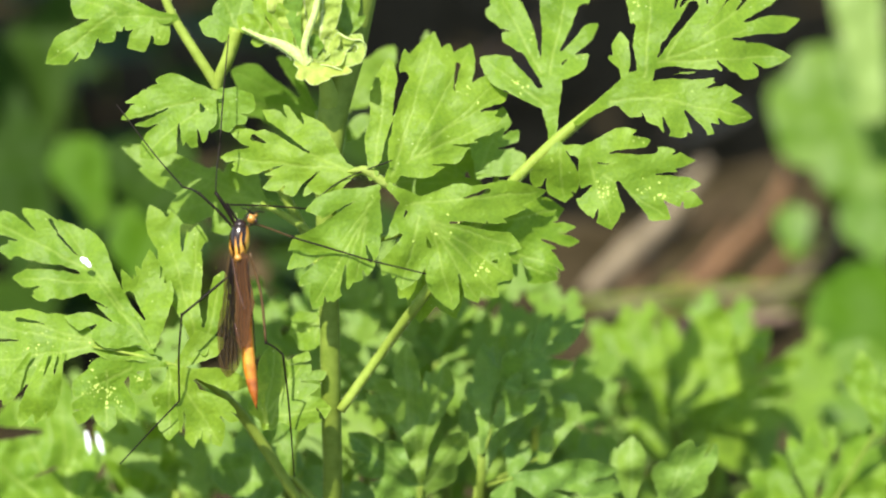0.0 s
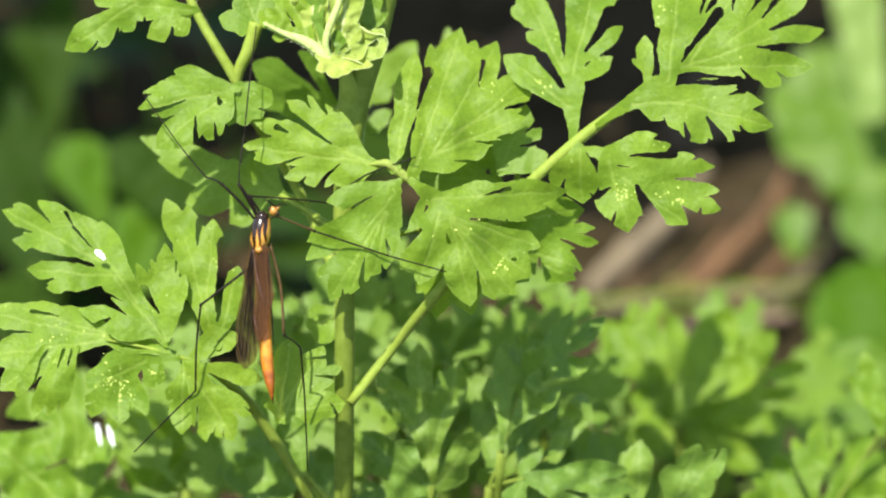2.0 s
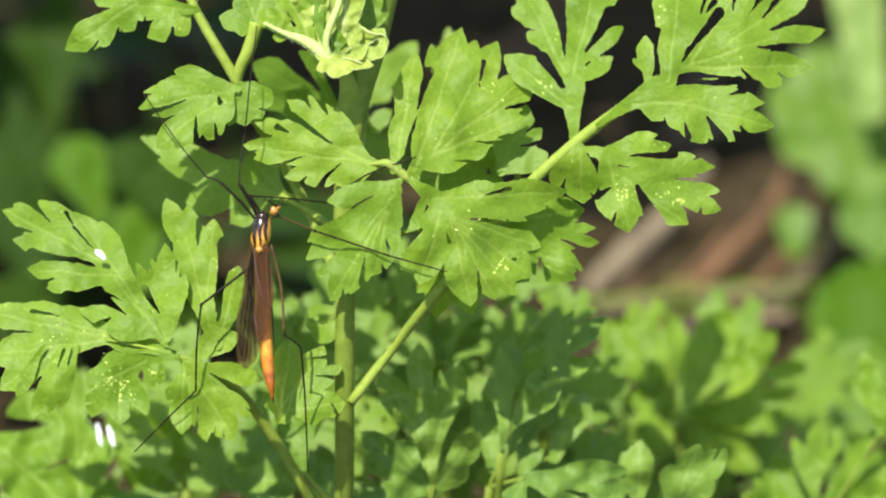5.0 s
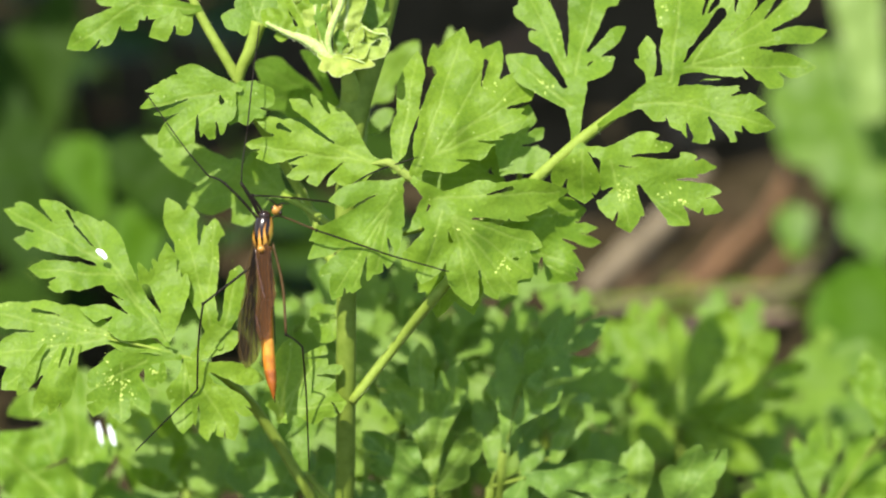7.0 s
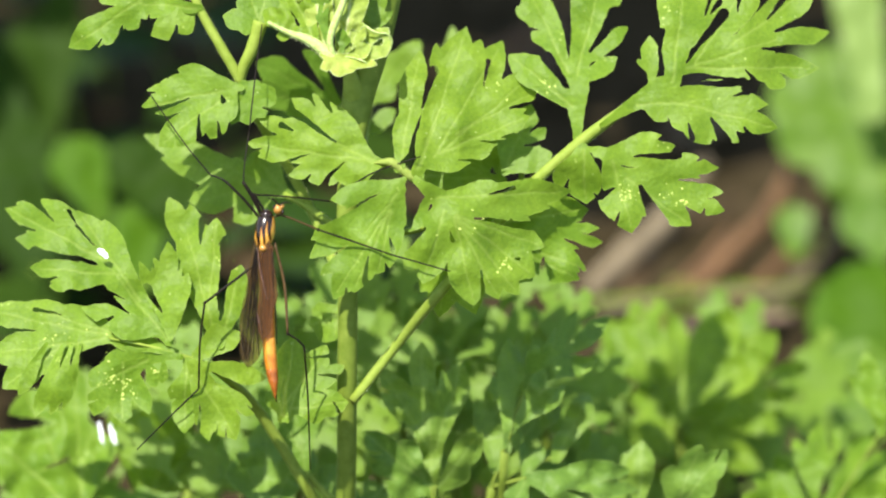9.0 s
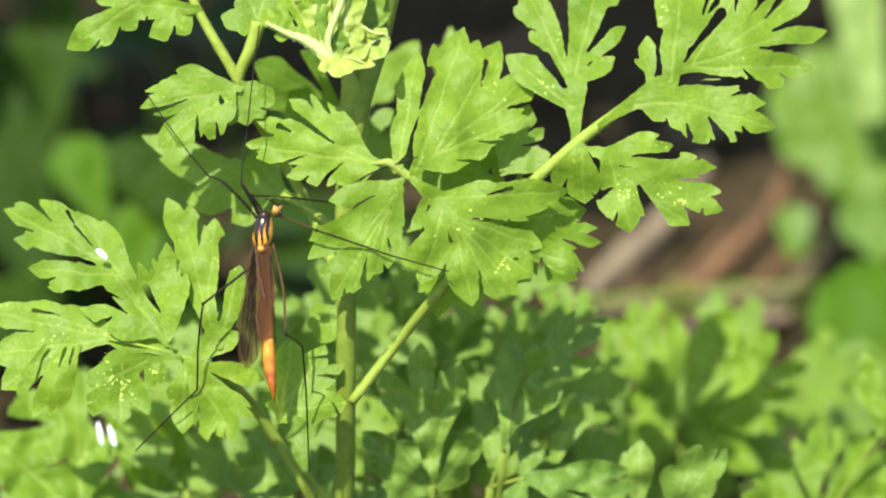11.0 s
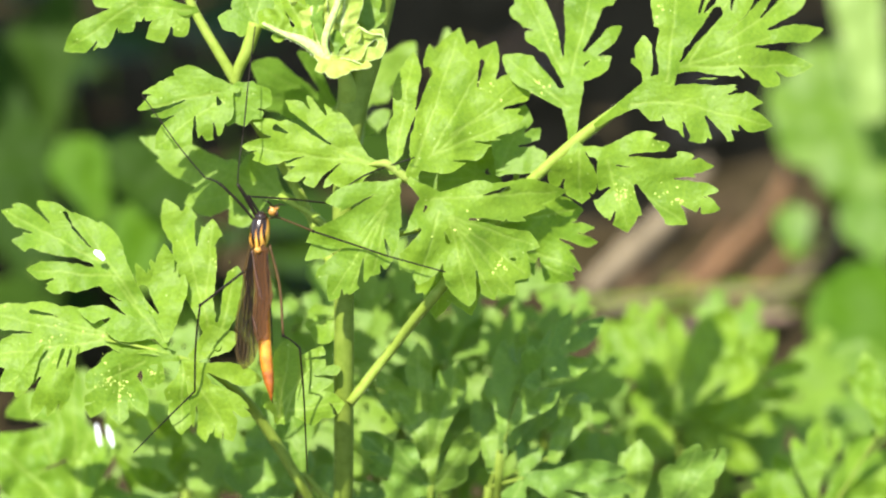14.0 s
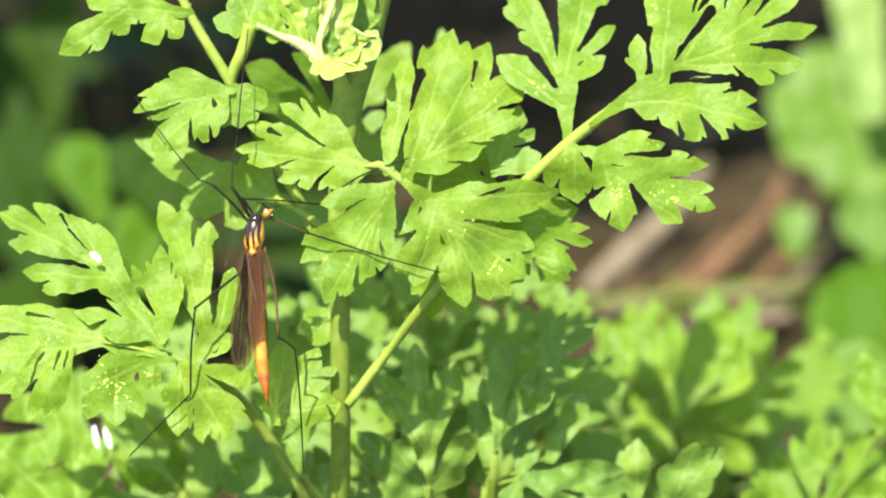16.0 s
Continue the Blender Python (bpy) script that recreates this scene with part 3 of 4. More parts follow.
forked_leaf = leaf(mugwort, [(622, 712, stem_d(706) + 18), (700, 612, -105), (768, 528, -28), (806, 482, -22), (880, 392, -48), (935, 330, -48), (1021, 254, -40), (1070, 216, -42), (1110, 186, -50), (1140, 162, -62)],
     [9, 9, 10, 10, 10, 10, 11, 10, 8, 4],
     [(R_UP, (1020, 245), -38, 0.0, 0.30, R_UP_GAPS), (R_END, (1110, 190), -30, 0.05, 0.25, R_END_GAPS), (R_LOW, (1036, 262), -36, 0.08, 0.15, R_LOW_GAPS), (R_SMALL, (1024, 266), -36, 0.0, -0.1, R_SMALL_GAPS)],
     (1021, 256, -36), label="pale green leaf with narrow lobes on a long stalk", hairs=700, cell=2.5, wave=10.0, sway=(1.03, 0.04, 0.0011))

# the leaf that leans to the other side, high up
L_LOW = [(424, 158, 312, 123, 19), (415, 158, 281, 146, 19), (405, 158, 255, 164, 19), (395, 160, 247, 192, 24), (395, 172, 277, 261, 27), (395, 174, 315, 262, 18), (400, 168, 370, 247, 23), (412, 162, 394, 220, 18)]
L_LOW_GAPS = [(331, 177, 244, 205, 7), (272, 165, 243, 172, 5), (296, 140, 280, 133, 3), (350, 205, 350, 264, 7), (307, 251, 306, 270, 4), (384, 214, 387, 246, 5), (388, 168, 391, 180, 5)]
L_LOWR = [(428, 148, 484, 187, 23), (426, 150, 468, 210, 22), (422, 152, 440, 222, 20), (420, 154, 408, 222, 20), (430, 148, 458, 156, 12)]
L_LOWR_GAPS = [(461, 192, 488, 200, 5), (400, 200, 396, 236, 5)]
L_UP = [(350, 16, 215, 6, 26), (250, 0, 118, 88, 28), (225, 12, 182, 82, 17), (250, 12, 220, 56, 14), (250, 2, 165, -30, 32), (300, 2, 190, -45, 26)]
L_UP_GAPS = [(213, 48, 202, 84, 7), (177, 68, 160, 94, 4.5), (262, 28, 250, 60, 6)]
L_SIDE = [(342, 22, 264, 66, 22), (338, 25, 316, 62, 17), (342, 22, 300, 30, 14)]
L_SIDE_GAPS = [(308, 46, 304, 80, 9)]
L_TOP = [(455, 45, 392, 30, 20), (455, 45, 420, 52, 14), (458, 40, 430, -20, 28), (456, 42, 470, -20, 30), (456, 42, 520, 10, 30), (470, 40, 560, -20, 30)]
leaf(mugwort, [(612, 520, stem_d(520) + 10), (585, 457, -118), (562, 400, -155), (522, 322, -160), (442, 190, -100), (419, 138, -60), (350, 18, -52), (322, -60, -52)],
     [10, 10, 9.5, 9.5, 9, 10, 8.5, 7],
     [(L_LOW, (422, 152), -40, 0.05, 0.2, L_LOW_GAPS), (L_LOWR, (428, 150), -40, 0.0, 0.2, L_LOWR_GAPS), (L_UP, (350, 18), -48, 0.05, 0.2, L_UP_GAPS), (L_SIDE, (342, 22), -48, 0.0, 0.1, L_SIDE_GAPS)],
     (419, 130, -42), label="pale green leaf with rounded lobes high on the stem", hairs=500, cell=2.5, wave=10.0, sway=(0.94, -0.33, 0.0011))
leaf(mugwort, [(422, 148, -58), (428, 120, -50), (442, 90, -44), (458, 40, -40)], [8, 10.5, 12, 14], [(L_TOP, (455, 45), -40, 0.0, 0.2)], (430, 90, -42),
     label="small pale green leaf near the tip")

# the leaf low on the other side, under the crane fly
B_LONG = [(296, 606, 172, 450, 29), (200, 470, 7, 369, 24), (95, 400, 27, 360, 12), (190, 455, 70, 352, 22), (170, 430, 103, 366, 13), (250, 540, 134, 373, 28), (245, 540, 180, 390, 21), (175, 450, 24, 424, 20), (212, 488, 50, 475, 24), (180, 500, 83, 508, 15), (285, 590, 142, 545, 19), (285, 595, 187, 583, 16), (250, 550, 208, 450, 15)]
B_LONG_GAPS = [(92, 393, 66, 360, 5), (170, 440, 132, 401, 3), (133, 402, 120, 376, 4), (59, 409, 8, 402, 7), (137, 463, 60, 447, 10), (99, 492, 64, 499, 6), (221, 531, 190, 520, 3), (190, 521, 120, 523, 9), (198, 563, 168, 578, 8)]
B_SPUR = [(300, 600, 243, 464, 13), (300, 595, 271, 456, 16), (302, 590, 296, 428, 21), (304, 590, 329, 484, 15)]
B_SPUR_GAPS = [(284, 552, 258, 512, 9), (270, 478, 262, 460, 4), (312, 480, 319, 458, 6)]
B_TALL = [(378, 600, 326, 400, 34), (345, 480, 295, 350, 22), (352, 470, 333, 362, 18), (360, 470, 350, 385, 14), (368, 540, 380, 387, 27), (372, 530, 400, 430, 19), (388, 612, 424, 468, 26)]
B_TALL_GAPS = [(353, 433, 355, 390, 7), (384, 437, 397, 423, 4), (387, 568, 400, 440, 13), (322, 373, 322, 352, 4)]
B_LEFT = [(312, 625, 180, 592, 20), (250, 608, -40, 548, 30), (200, 592, 30, 540, 24), (225, 600, 98, 545, 22), (190, 600, -30, 630, 32), (120, 605, 0, 690, 26), (150, 605, 60, 660, 22)]
B_LEFT_GAPS = [(62, 585, -10, 588, 5), (110, 560, 60, 548, 4)]
B_HANG = [(110, 610, 60, 742, 15), (125, 612, 88, 738, 12), (140, 612, 111, 724, 11), (80, 612, 30, 700, 14)]
B_LOWL = [(318, 632, 182, 634, 19), (225, 638, 263, 734, 15), (215, 640, 214, 752, 25), (195, 640, 164, 737, 21), (196, 634, 157, 688, 19), (258, 638, 274, 688, 14), (288, 636, 284, 682, 9), (262, 636, 190, 672, 24)]
B_LOWL_GAPS = [(192, 716, 188, 756, 5), (172, 708, 150, 716, 3), (246, 722, 250, 742, 3), (233, 708, 240, 752, 8), (178, 680, 154, 695, 2.5), (254, 678, 276, 702, 6), (175, 640, 150, 625, 12), (278, 676, 280, 692, 3)]
B_FOOT = [(328, 640, 324, 768, 25), (326, 655, 300, 709, 13)]
B_FOOT_GAPS = [(312, 704, 298, 714, 3), (350, 708, 350, 782, 6)]
B_RIGHT = [(338, 650, 369, 781, 19), (346, 665, 418, 781, 27), (356, 672, 447, 735, 19), (338, 642, 470, 672, 19), (345, 634, 426, 590, 20), (342, 630, 404, 574, 20), (330, 640, 372, 700, 22)]
B_RIGHT_GAPS = [(351, 712, 349, 800, 5), (399, 758, 398, 792, 3), (430, 716, 450, 730, 3), (383, 750, 381, 792, 4), (414, 728, 442, 753, 6), (372, 659, 442, 696, 5), (410, 622, 452, 622, 7)]
wide_leaf = leaf(mugwort, [(600, 960, stem_d(960) + 10), (545, 870, -230), (455, 728, -150), (385, 660, -50), (320, 632, -14), (260, 614, -14), (190, 600, -14)],
     [10, 10, 10, 8, 5, 3, 1.5],
     [(B_LONG, (300, 602), -6, 0.04, 0.20, B_LONG_GAPS), (B_SPUR, (302, 600), 8, 0.0, 0.15, B_SPUR_GAPS), (B_TALL, (330, 640), 2, 0.0, 0.2, B_TALL_GAPS), (B_LEFT, (312, 628), -6, 0.0, 0.35, B_LEFT_GAPS),
      (B_HANG, (125, 612), -14, 0.0, 0.12), (B_LOWL, (316, 630), -10, 0.05, 0.1, B_LOWL_GAPS), (B_FOOT, (322, 636), -12, 0.0, 0.05, B_FOOT_GAPS), (B_RIGHT, (332, 640), -8, 0.0, 0.12, B_RIGHT_GAPS)],
     (320, 630, -10), label="wide pale green leaf with long toothed lobes below the crane fly", cell=2.5, wave=11.0, sway=(0.69, -0.31, 0.0004))

# leaves of the same plant further back
D_LEAF = [(500, 722, 578, 612, 24), (505, 722, 606, 646, 18), (510, 725, 615, 712, 25), (520, 728, 574, 738, 17), (495, 742, 520, 596, 28), (502, 742, 482, 684, 24), (505, 742, 545, 640, 30)]
D_LEAF_GAPS = [(540, 633, 592, 632, 4), (558, 664, 600, 669, 5), (588, 712, 596, 730, 4)]
leaf(mugwort, [(606, 716, stem_d(716)), (560, 708, -84), (505, 730, -58)], [5, 4.5, 3], [(D_LEAF, (500, 738), -46, 0.05, 0.15, D_LEAF_GAPS)], (530, 700, -46), LEAF, STEM, label="toothed green leaf in half shade", cell=2.5, sway=(0.72, -0.3, 0.0006))
D_BACK = [(540, 840, 505, 650, 34), (530, 800, 466, 700, 24), (535, 800, 556, 720, 22)]
leaf(mugwort, [(604, 900, stem_d(900) + 6), (570, 870, -240), (540, 838, -225)], [7, 7, 5], [(D_BACK, (540, 838), -225, 0.1, 0.2)], (540, 830, -225), LEAF_SOFT, label="shaded green leaf low on the stem", cell=4.0)
D_SMALL = [(620, 545, 545, 580, 24), (610, 545, 560, 605, 22), (600, 540, 590, 600, 26), (600, 545, 548, 552, 14)]
leaf(mugwort, [(612, 560, stem_d(560) + 10), (600, 545, -140)], [6, 4], [(D_SMALL, (600, 545), -150, 0.0, 0.3)], (600, 545, -145), label="small toothed leaf behind the stem")
BACK1 = [(520, 350, 280, 280, 26), (480, 330, 250, 240, 24), (470, 330, 330, 360, 30), (470, 340, 380, 300, 34), (480, 340, 410, 395, 24), (500, 340, 440, 270, 34)]
leaf(mugwort, [(612, 420, stem_d(420) - 10), (560, 380, -140), (500, 345, -175)], [7, 7, 5], [(BACK1, (500, 345), -180, 0.0, 0.05)], (480, 330, -180), LEAF_SOFT, label="dull green leaf behind the stem", cell=4.0)
BACK2 = [(600, 190, 450, 110, 34), (600, 190, 490, 170, 34), (590, 190, 430, 160, 26), (590, 180, 520, 90, 30)]
BACK2_GAPS = [(566, 158, 500, 78, 19)]
BACK3 = [(650, 186, 742, 72, 24), (648, 184, 694, 92, 26), (646, 180, 700, 158, 16)]
BACK7 = [(640, 236, 697, 196, 17), (642, 238, 680, 214, 14)]
BACK4 = [(850, 310, 850, 240, 40), (850, 310, 780, 260, 40), (860, 320, 800, 330, 30), (880, 300, 900, 240, 30), (885, 318, 736, 312, 26), (880, 330, 800, 345, 20)]
BACK6 = [(890, 305, 938, 184, 26), (895, 300, 962, 226, 17), (890, 305, 976, 272, 22), (890, 300, 900, 220, 22)]
BACK6_GAPS = [(930, 236, 962, 208, 5), (925, 258, 980, 248, 7)]
BACK5 = [(800, 200, 797, 44, 17), (800, 200, 772, 80, 12)]
leaf(mugwort, [(620, 260, stem_d(260) - 10), (610, 220, -100), (600, 190, -240)], [7, 7, 5], [(BACK2, (600, 190), -250, 0.1, -0.55, BACK2_GAPS)], (590, 190, -240), LEAF_SOFT, label="dull green leaf behind the tip", cell=4.0)
leaf(mugwort, [(622, 300, stem_d(300) - 10), (640, 260, -200), (650, 186, -400)], [7, 7, 5], [(BACK3, (650, 186), -400, 0.0, 0.3), (BACK7, (640, 238), -330, 0.0, 0.3), (BACK5, (800, 200), -420, 0.0, 0.3)], (650, 260, -240), LEAF_SOFT, label="pale green leaf behind the tip", cell=4.0)
leaf(mugwort, [(614, 430, stem_d(430) - 10), (760, 400, -150), (912, 330, -150), (900, 250, -140)], [6, 6, 6, 4], [(BACK4, (860, 300), -150, 0.0, 0.3), (BACK6, (890, 303), -84, 0.0, 0.2, BACK6_GAPS)], (880, 300, -150), LEAF_SOFT, label="green leaf in the shade of the middle leaf", cell=4.0)

# the leafy tip, still folded
TIP = [(((578, 100, 540, -60, 34), (560, 60, 516, 8, 14)), (578, 98), 0, 0.45, 0.1, ((556, 50, 566, 10, 5),)),
       (((600, 108, 628, -70, 34), (604, 100, 640, 40, 18)), (600, 108), 4, 0.3, 0.1, ((618, 86, 622, 60, 6),)),
       (((618, 112, 656, -60, 30), (620, 108, 650, 30, 20)), (612, 112), -6, -0.4, 0.2),
       (((566, 98, 614, 130, 19), (570, 100, 666, 117, 11), (570, 100, 640, 116, 16), (572, 104, 576, 129, 11), (585, 106, 600, 131, 11), (600, 108, 624, 127, 10)), (572, 100), 22, 0.0, 0.6),
       (((590, 106, 640, 60, 20), (600, 108, 652, 80, 18)), (596, 106), 8, 0.4, 0.5),
       (((632, 104, 688, 74, 22), (636, 96, 684, 52, 17), (638, 92, 648, 46, 14)), (636, 98), 4, 0.6, 0.3, ((656, 80, 668, 76, 6),))]
tip = leaf(mugwort, [(628, 190, stem_d(190)), (622, 160, -50), (612, 118, -30)], [22, 20, 10], TIP, (620, 120, -10), BUD,
           label="folded pale yellow-green leaves of the growing tip", wave=6.0, ruffle=0.05, cell=2.0, fold=0.4, edge=0.55, sway=(1.03, -0.33, 0.0011))
RIM = solid("downy_rim", (0.21, 0.28, 0.06), (0.36, 0.43, 0.16), 2200, 0.8, 0.0002, 0.1)
for points, radii in (
        ([(588, 104, 16), (580, 76, 20), (588, 44, 20), (602, 10, 16), (612, -30, 10)], [6, 6.5, 7, 6.5, 6]),
        ([(634, 54, 14), (642, 47, 20), (654, 55, 23), (668, 60, 24), (680, 61, 20), (690, 72, 14), (688, 90, 8)], [1, 1.7, 2.4, 1.6, 2.2, 1.8, 0.8]),
        ([(600, 100, 20), (622, 104, 26), (640, 110, 26), (658, 120, 22)], [1.6, 1.5, 1.7, 0.8])):
    tube("downy_rim", points, radii, RIM, tip, 7, "whitish downy vein or rim of a folded leaf")
leaf(mugwort, [(630, 190, stem_d(190) + 4), (640, 150, -60), (655, 120, -50)], [16, 14, 6],
     [(((648, 96, 668, -60, 22), (650, 60, 690, 20, 9)), (650, 92), -24, -0.3, 0.1),
      (((572, 70, 558, -40, 17),), (572, 70), 6, 0.9, 0.2), (((604, 92, 598, 50, 10), (600, 90, 612, 64, 9)), (604, 92), 12, 0.3, 0.2)],
     (645, 130, -40), LEAF_SOFT, label="green outer leaves that sheathe the growing tip", wave=4.0, ruffle=0.05, cell=2.5, fold=0.6)
leaf(mugwort, [(588, 108, 12), (566, 88, 10), (540, 71, 4), (505, 58, -4), (470, 40, -10)], [13, 12, 9, 5, 2],
     [(((560, 84, 500, -30, 30), (530, 62, 460, 20, 20), (545, 70, 540, -60, 22), (520, 62, 486, 66, 9)), (560, 84), 2, 0.1, 0.4, ((505, 10, 525, 45, 3),))],
     (560, 84, 2), LEAF, RIM, label="green leaf on a white downy stalk beside the tip", wave=6.0, ruffle=0.04, cell=2.5, fold=0.5, hairs=420)

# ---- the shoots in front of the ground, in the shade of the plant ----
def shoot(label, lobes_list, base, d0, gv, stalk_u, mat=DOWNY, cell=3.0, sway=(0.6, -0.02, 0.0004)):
    """A mugwort shoot: a stem from the soil with its leaves."""
    root = spot(stalk_u, 1480, d0 - 480)
    root.z = -0.003
    plant = thing("mugwort_shoot", root, label, "plant", "mugwort shoots")
    top = spot(base[0], base[1], d0)
    st = tube("stem", [root, root.lerp(top, 0.5) + Vector((0, 0.002, 0)), top], [15, 13, 8], STEM, plant, anchor=top)
    SWAYING.append((st, *base, sway))
    for k, (lobes, at, *more) in enumerate(lobes_list):
        gaps, nearer, tilt = (list(more) + [(), 0.0, 0.0][len(more):])
        here = d0 + nearer
        leaf(plant, [top, top.lerp(spot(at[0], at[1], here), 0.5), spot(at[0], at[1], here - 3)], [4, 3.5, 3], [(lobes, at, here, 0.25 * math.sin(k * 2.3 + base[0]), gv + tilt + 0.15 * math.cos(k * 1.7), gaps)],
             (at[0], at[1], here), mat, STEM, cell=cell, wave=13.0, ruffle=0.024, fold=0.3, edge=0.5, sway=sway)


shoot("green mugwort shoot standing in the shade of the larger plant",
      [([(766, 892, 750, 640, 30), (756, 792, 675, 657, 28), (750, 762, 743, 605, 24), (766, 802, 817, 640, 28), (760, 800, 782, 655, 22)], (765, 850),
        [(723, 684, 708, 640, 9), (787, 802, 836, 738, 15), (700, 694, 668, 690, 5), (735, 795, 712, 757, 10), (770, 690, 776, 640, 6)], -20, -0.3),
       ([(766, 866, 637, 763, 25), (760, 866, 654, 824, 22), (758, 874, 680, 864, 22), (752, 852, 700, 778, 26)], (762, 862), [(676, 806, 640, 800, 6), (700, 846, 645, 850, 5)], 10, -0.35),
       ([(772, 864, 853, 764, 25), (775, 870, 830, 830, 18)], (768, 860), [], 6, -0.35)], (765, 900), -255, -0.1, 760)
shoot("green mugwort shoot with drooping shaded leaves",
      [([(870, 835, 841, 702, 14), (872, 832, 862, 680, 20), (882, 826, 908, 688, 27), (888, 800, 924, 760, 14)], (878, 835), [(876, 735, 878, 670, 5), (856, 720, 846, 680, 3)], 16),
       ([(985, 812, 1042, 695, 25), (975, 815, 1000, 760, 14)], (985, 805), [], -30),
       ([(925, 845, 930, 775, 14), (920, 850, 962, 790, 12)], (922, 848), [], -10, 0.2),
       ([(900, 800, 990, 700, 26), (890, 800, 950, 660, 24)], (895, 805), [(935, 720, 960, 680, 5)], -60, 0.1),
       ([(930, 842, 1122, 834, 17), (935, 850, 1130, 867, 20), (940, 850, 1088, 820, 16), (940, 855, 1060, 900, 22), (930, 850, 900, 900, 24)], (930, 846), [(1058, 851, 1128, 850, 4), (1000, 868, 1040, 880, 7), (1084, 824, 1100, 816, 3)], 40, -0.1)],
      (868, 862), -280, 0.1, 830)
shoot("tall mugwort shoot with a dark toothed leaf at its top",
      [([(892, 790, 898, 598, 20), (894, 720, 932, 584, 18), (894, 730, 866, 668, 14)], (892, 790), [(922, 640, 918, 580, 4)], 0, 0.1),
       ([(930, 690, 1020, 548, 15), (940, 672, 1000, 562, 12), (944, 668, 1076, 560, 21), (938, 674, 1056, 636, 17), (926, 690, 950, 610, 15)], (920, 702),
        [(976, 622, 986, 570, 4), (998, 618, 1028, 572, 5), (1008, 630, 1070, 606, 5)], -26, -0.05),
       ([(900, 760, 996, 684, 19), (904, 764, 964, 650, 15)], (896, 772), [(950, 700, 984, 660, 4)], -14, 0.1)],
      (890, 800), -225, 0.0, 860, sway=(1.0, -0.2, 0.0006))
shoot("sunlit mugwort shoot, out of focus",
      [([(1192, 746, 1118, 531, 36), (1186, 700, 1160, 529, 30), (1184, 692, 1200, 558, 24), (1176, 704, 1066, 568, 36)], (1195, 745), [(1140, 640, 1134, 560, 7), (1172, 620, 1176, 560, 5), (1110, 660, 1090, 590, 6)], 0, 0.1),
       ([(1198, 742, 1294, 545, 46), (1202, 722, 1350, 632, 36)], (1198, 740), [], 60, 0.2),
       ([(1205, 742, 1414, 692, 26), (1240, 722, 1346, 590, 34), (1280, 716, 1374, 584, 26), (1300, 712, 1430, 644, 26), (1250, 738, 1400, 742, 32)], (1205, 740), [(1300, 660, 1330, 600, 5), (1330, 690, 1420, 670, 6), (1310, 724, 1410, 714, 6)], 0, -0.1),
       ([(1205, 752, 1346, 832, 27), (1205, 752, 1322, 778, 22)], (1205, 750), [], -20, 0.1),
       ([(1190, 752, 1128, 676, 36), (1190, 757, 1102, 772, 34), (1186, 762, 1160, 804, 28)], (1190, 755), [(1140, 735, 1100, 730, 6)], 20, 0.2)], (1205, 790), -900, 0.25, 1200, cell=4.0, sway=(0.16, -0.08, 0.0012), mat=LEAF)
shoot("mugwort shoot with a leaf browned at its edge",
      [([(1190, 905, 1286, 794, 26), (1195, 895, 1238, 786, 25), (1185, 900, 1192, 822, 22), (1190, 900, 1268, 850, 22)], (1185, 900), [(1262, 822, 1272, 800, 4)], 0, -0.55),
       ([(1130, 900, 1135, 778, 26), (1125, 890, 1105, 800, 16)], (1130, 895))], (1170, 930), -300, 0.1, 1170, sway=(0.36, 0.2, 0.0006))
shoot("bright mugwort shoot at the edge of the stand",
      [([(1450, 900, 1566, 752, 18), (1480, 870, 1528, 764, 15), (1500, 850, 1584, 800, 15), (1450, 900, 1592, 835, 30), (1500, 905, 1600, 790, 30), (1440, 900, 1450, 738, 20), (1440, 880, 1404, 774, 15), (1445, 860, 1486, 758, 13)], (1450, 890),
        [(1470, 800, 1462, 740, 7), (1520, 820, 1570, 775, 5)]),
       ([(1560, 770, 1530, 622, 22), (1565, 750, 1500, 660, 14), (1570, 740, 1604, 640, 22)], (1560, 760)),
       ([(1460, 900, 1596, 872, 32), (1430, 900, 1330, 836, 22), (1420, 890, 1370, 800, 16), (1400, 900, 1310, 880, 18)], (1450, 900))], (1450, 940), -560, 0.25, 1440, cell=4.0, sway=(0.16, 0.1, 0.0005), mat=LEAF)
shoot("pale mugwort shoot below the wide leaf",
      [([(120, 900, 20, 800, 60), (120, 900, -30, 760, 50), (140, 890, 156, 750, 56), (140, 880, 130, 640, 24), (100, 820, 40, 690, 50)], (120, 890), [(95, 750, -40, 750, 20), (60, 842, 120, 812, 3), (215, 800, 160, 700, 10)]),
       ([(260, 900, 330, 790, 40), (300, 880, 390, 760, 36), (260, 900, 250, 830, 20)], (270, 890), [], -220),
       ([(250, 880, 236, 690, 52), (265, 880, 322, 716, 40)], (255, 885), [(286, 760, 282, 690, 4)], -130)], (150, 940), -400, 0.3, 160, sway=(0.56, -0.41, 0.0004), mat=LEAF)
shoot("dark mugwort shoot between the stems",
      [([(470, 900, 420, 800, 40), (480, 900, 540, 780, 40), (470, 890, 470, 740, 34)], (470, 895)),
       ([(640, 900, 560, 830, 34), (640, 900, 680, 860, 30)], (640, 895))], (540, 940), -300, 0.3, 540)


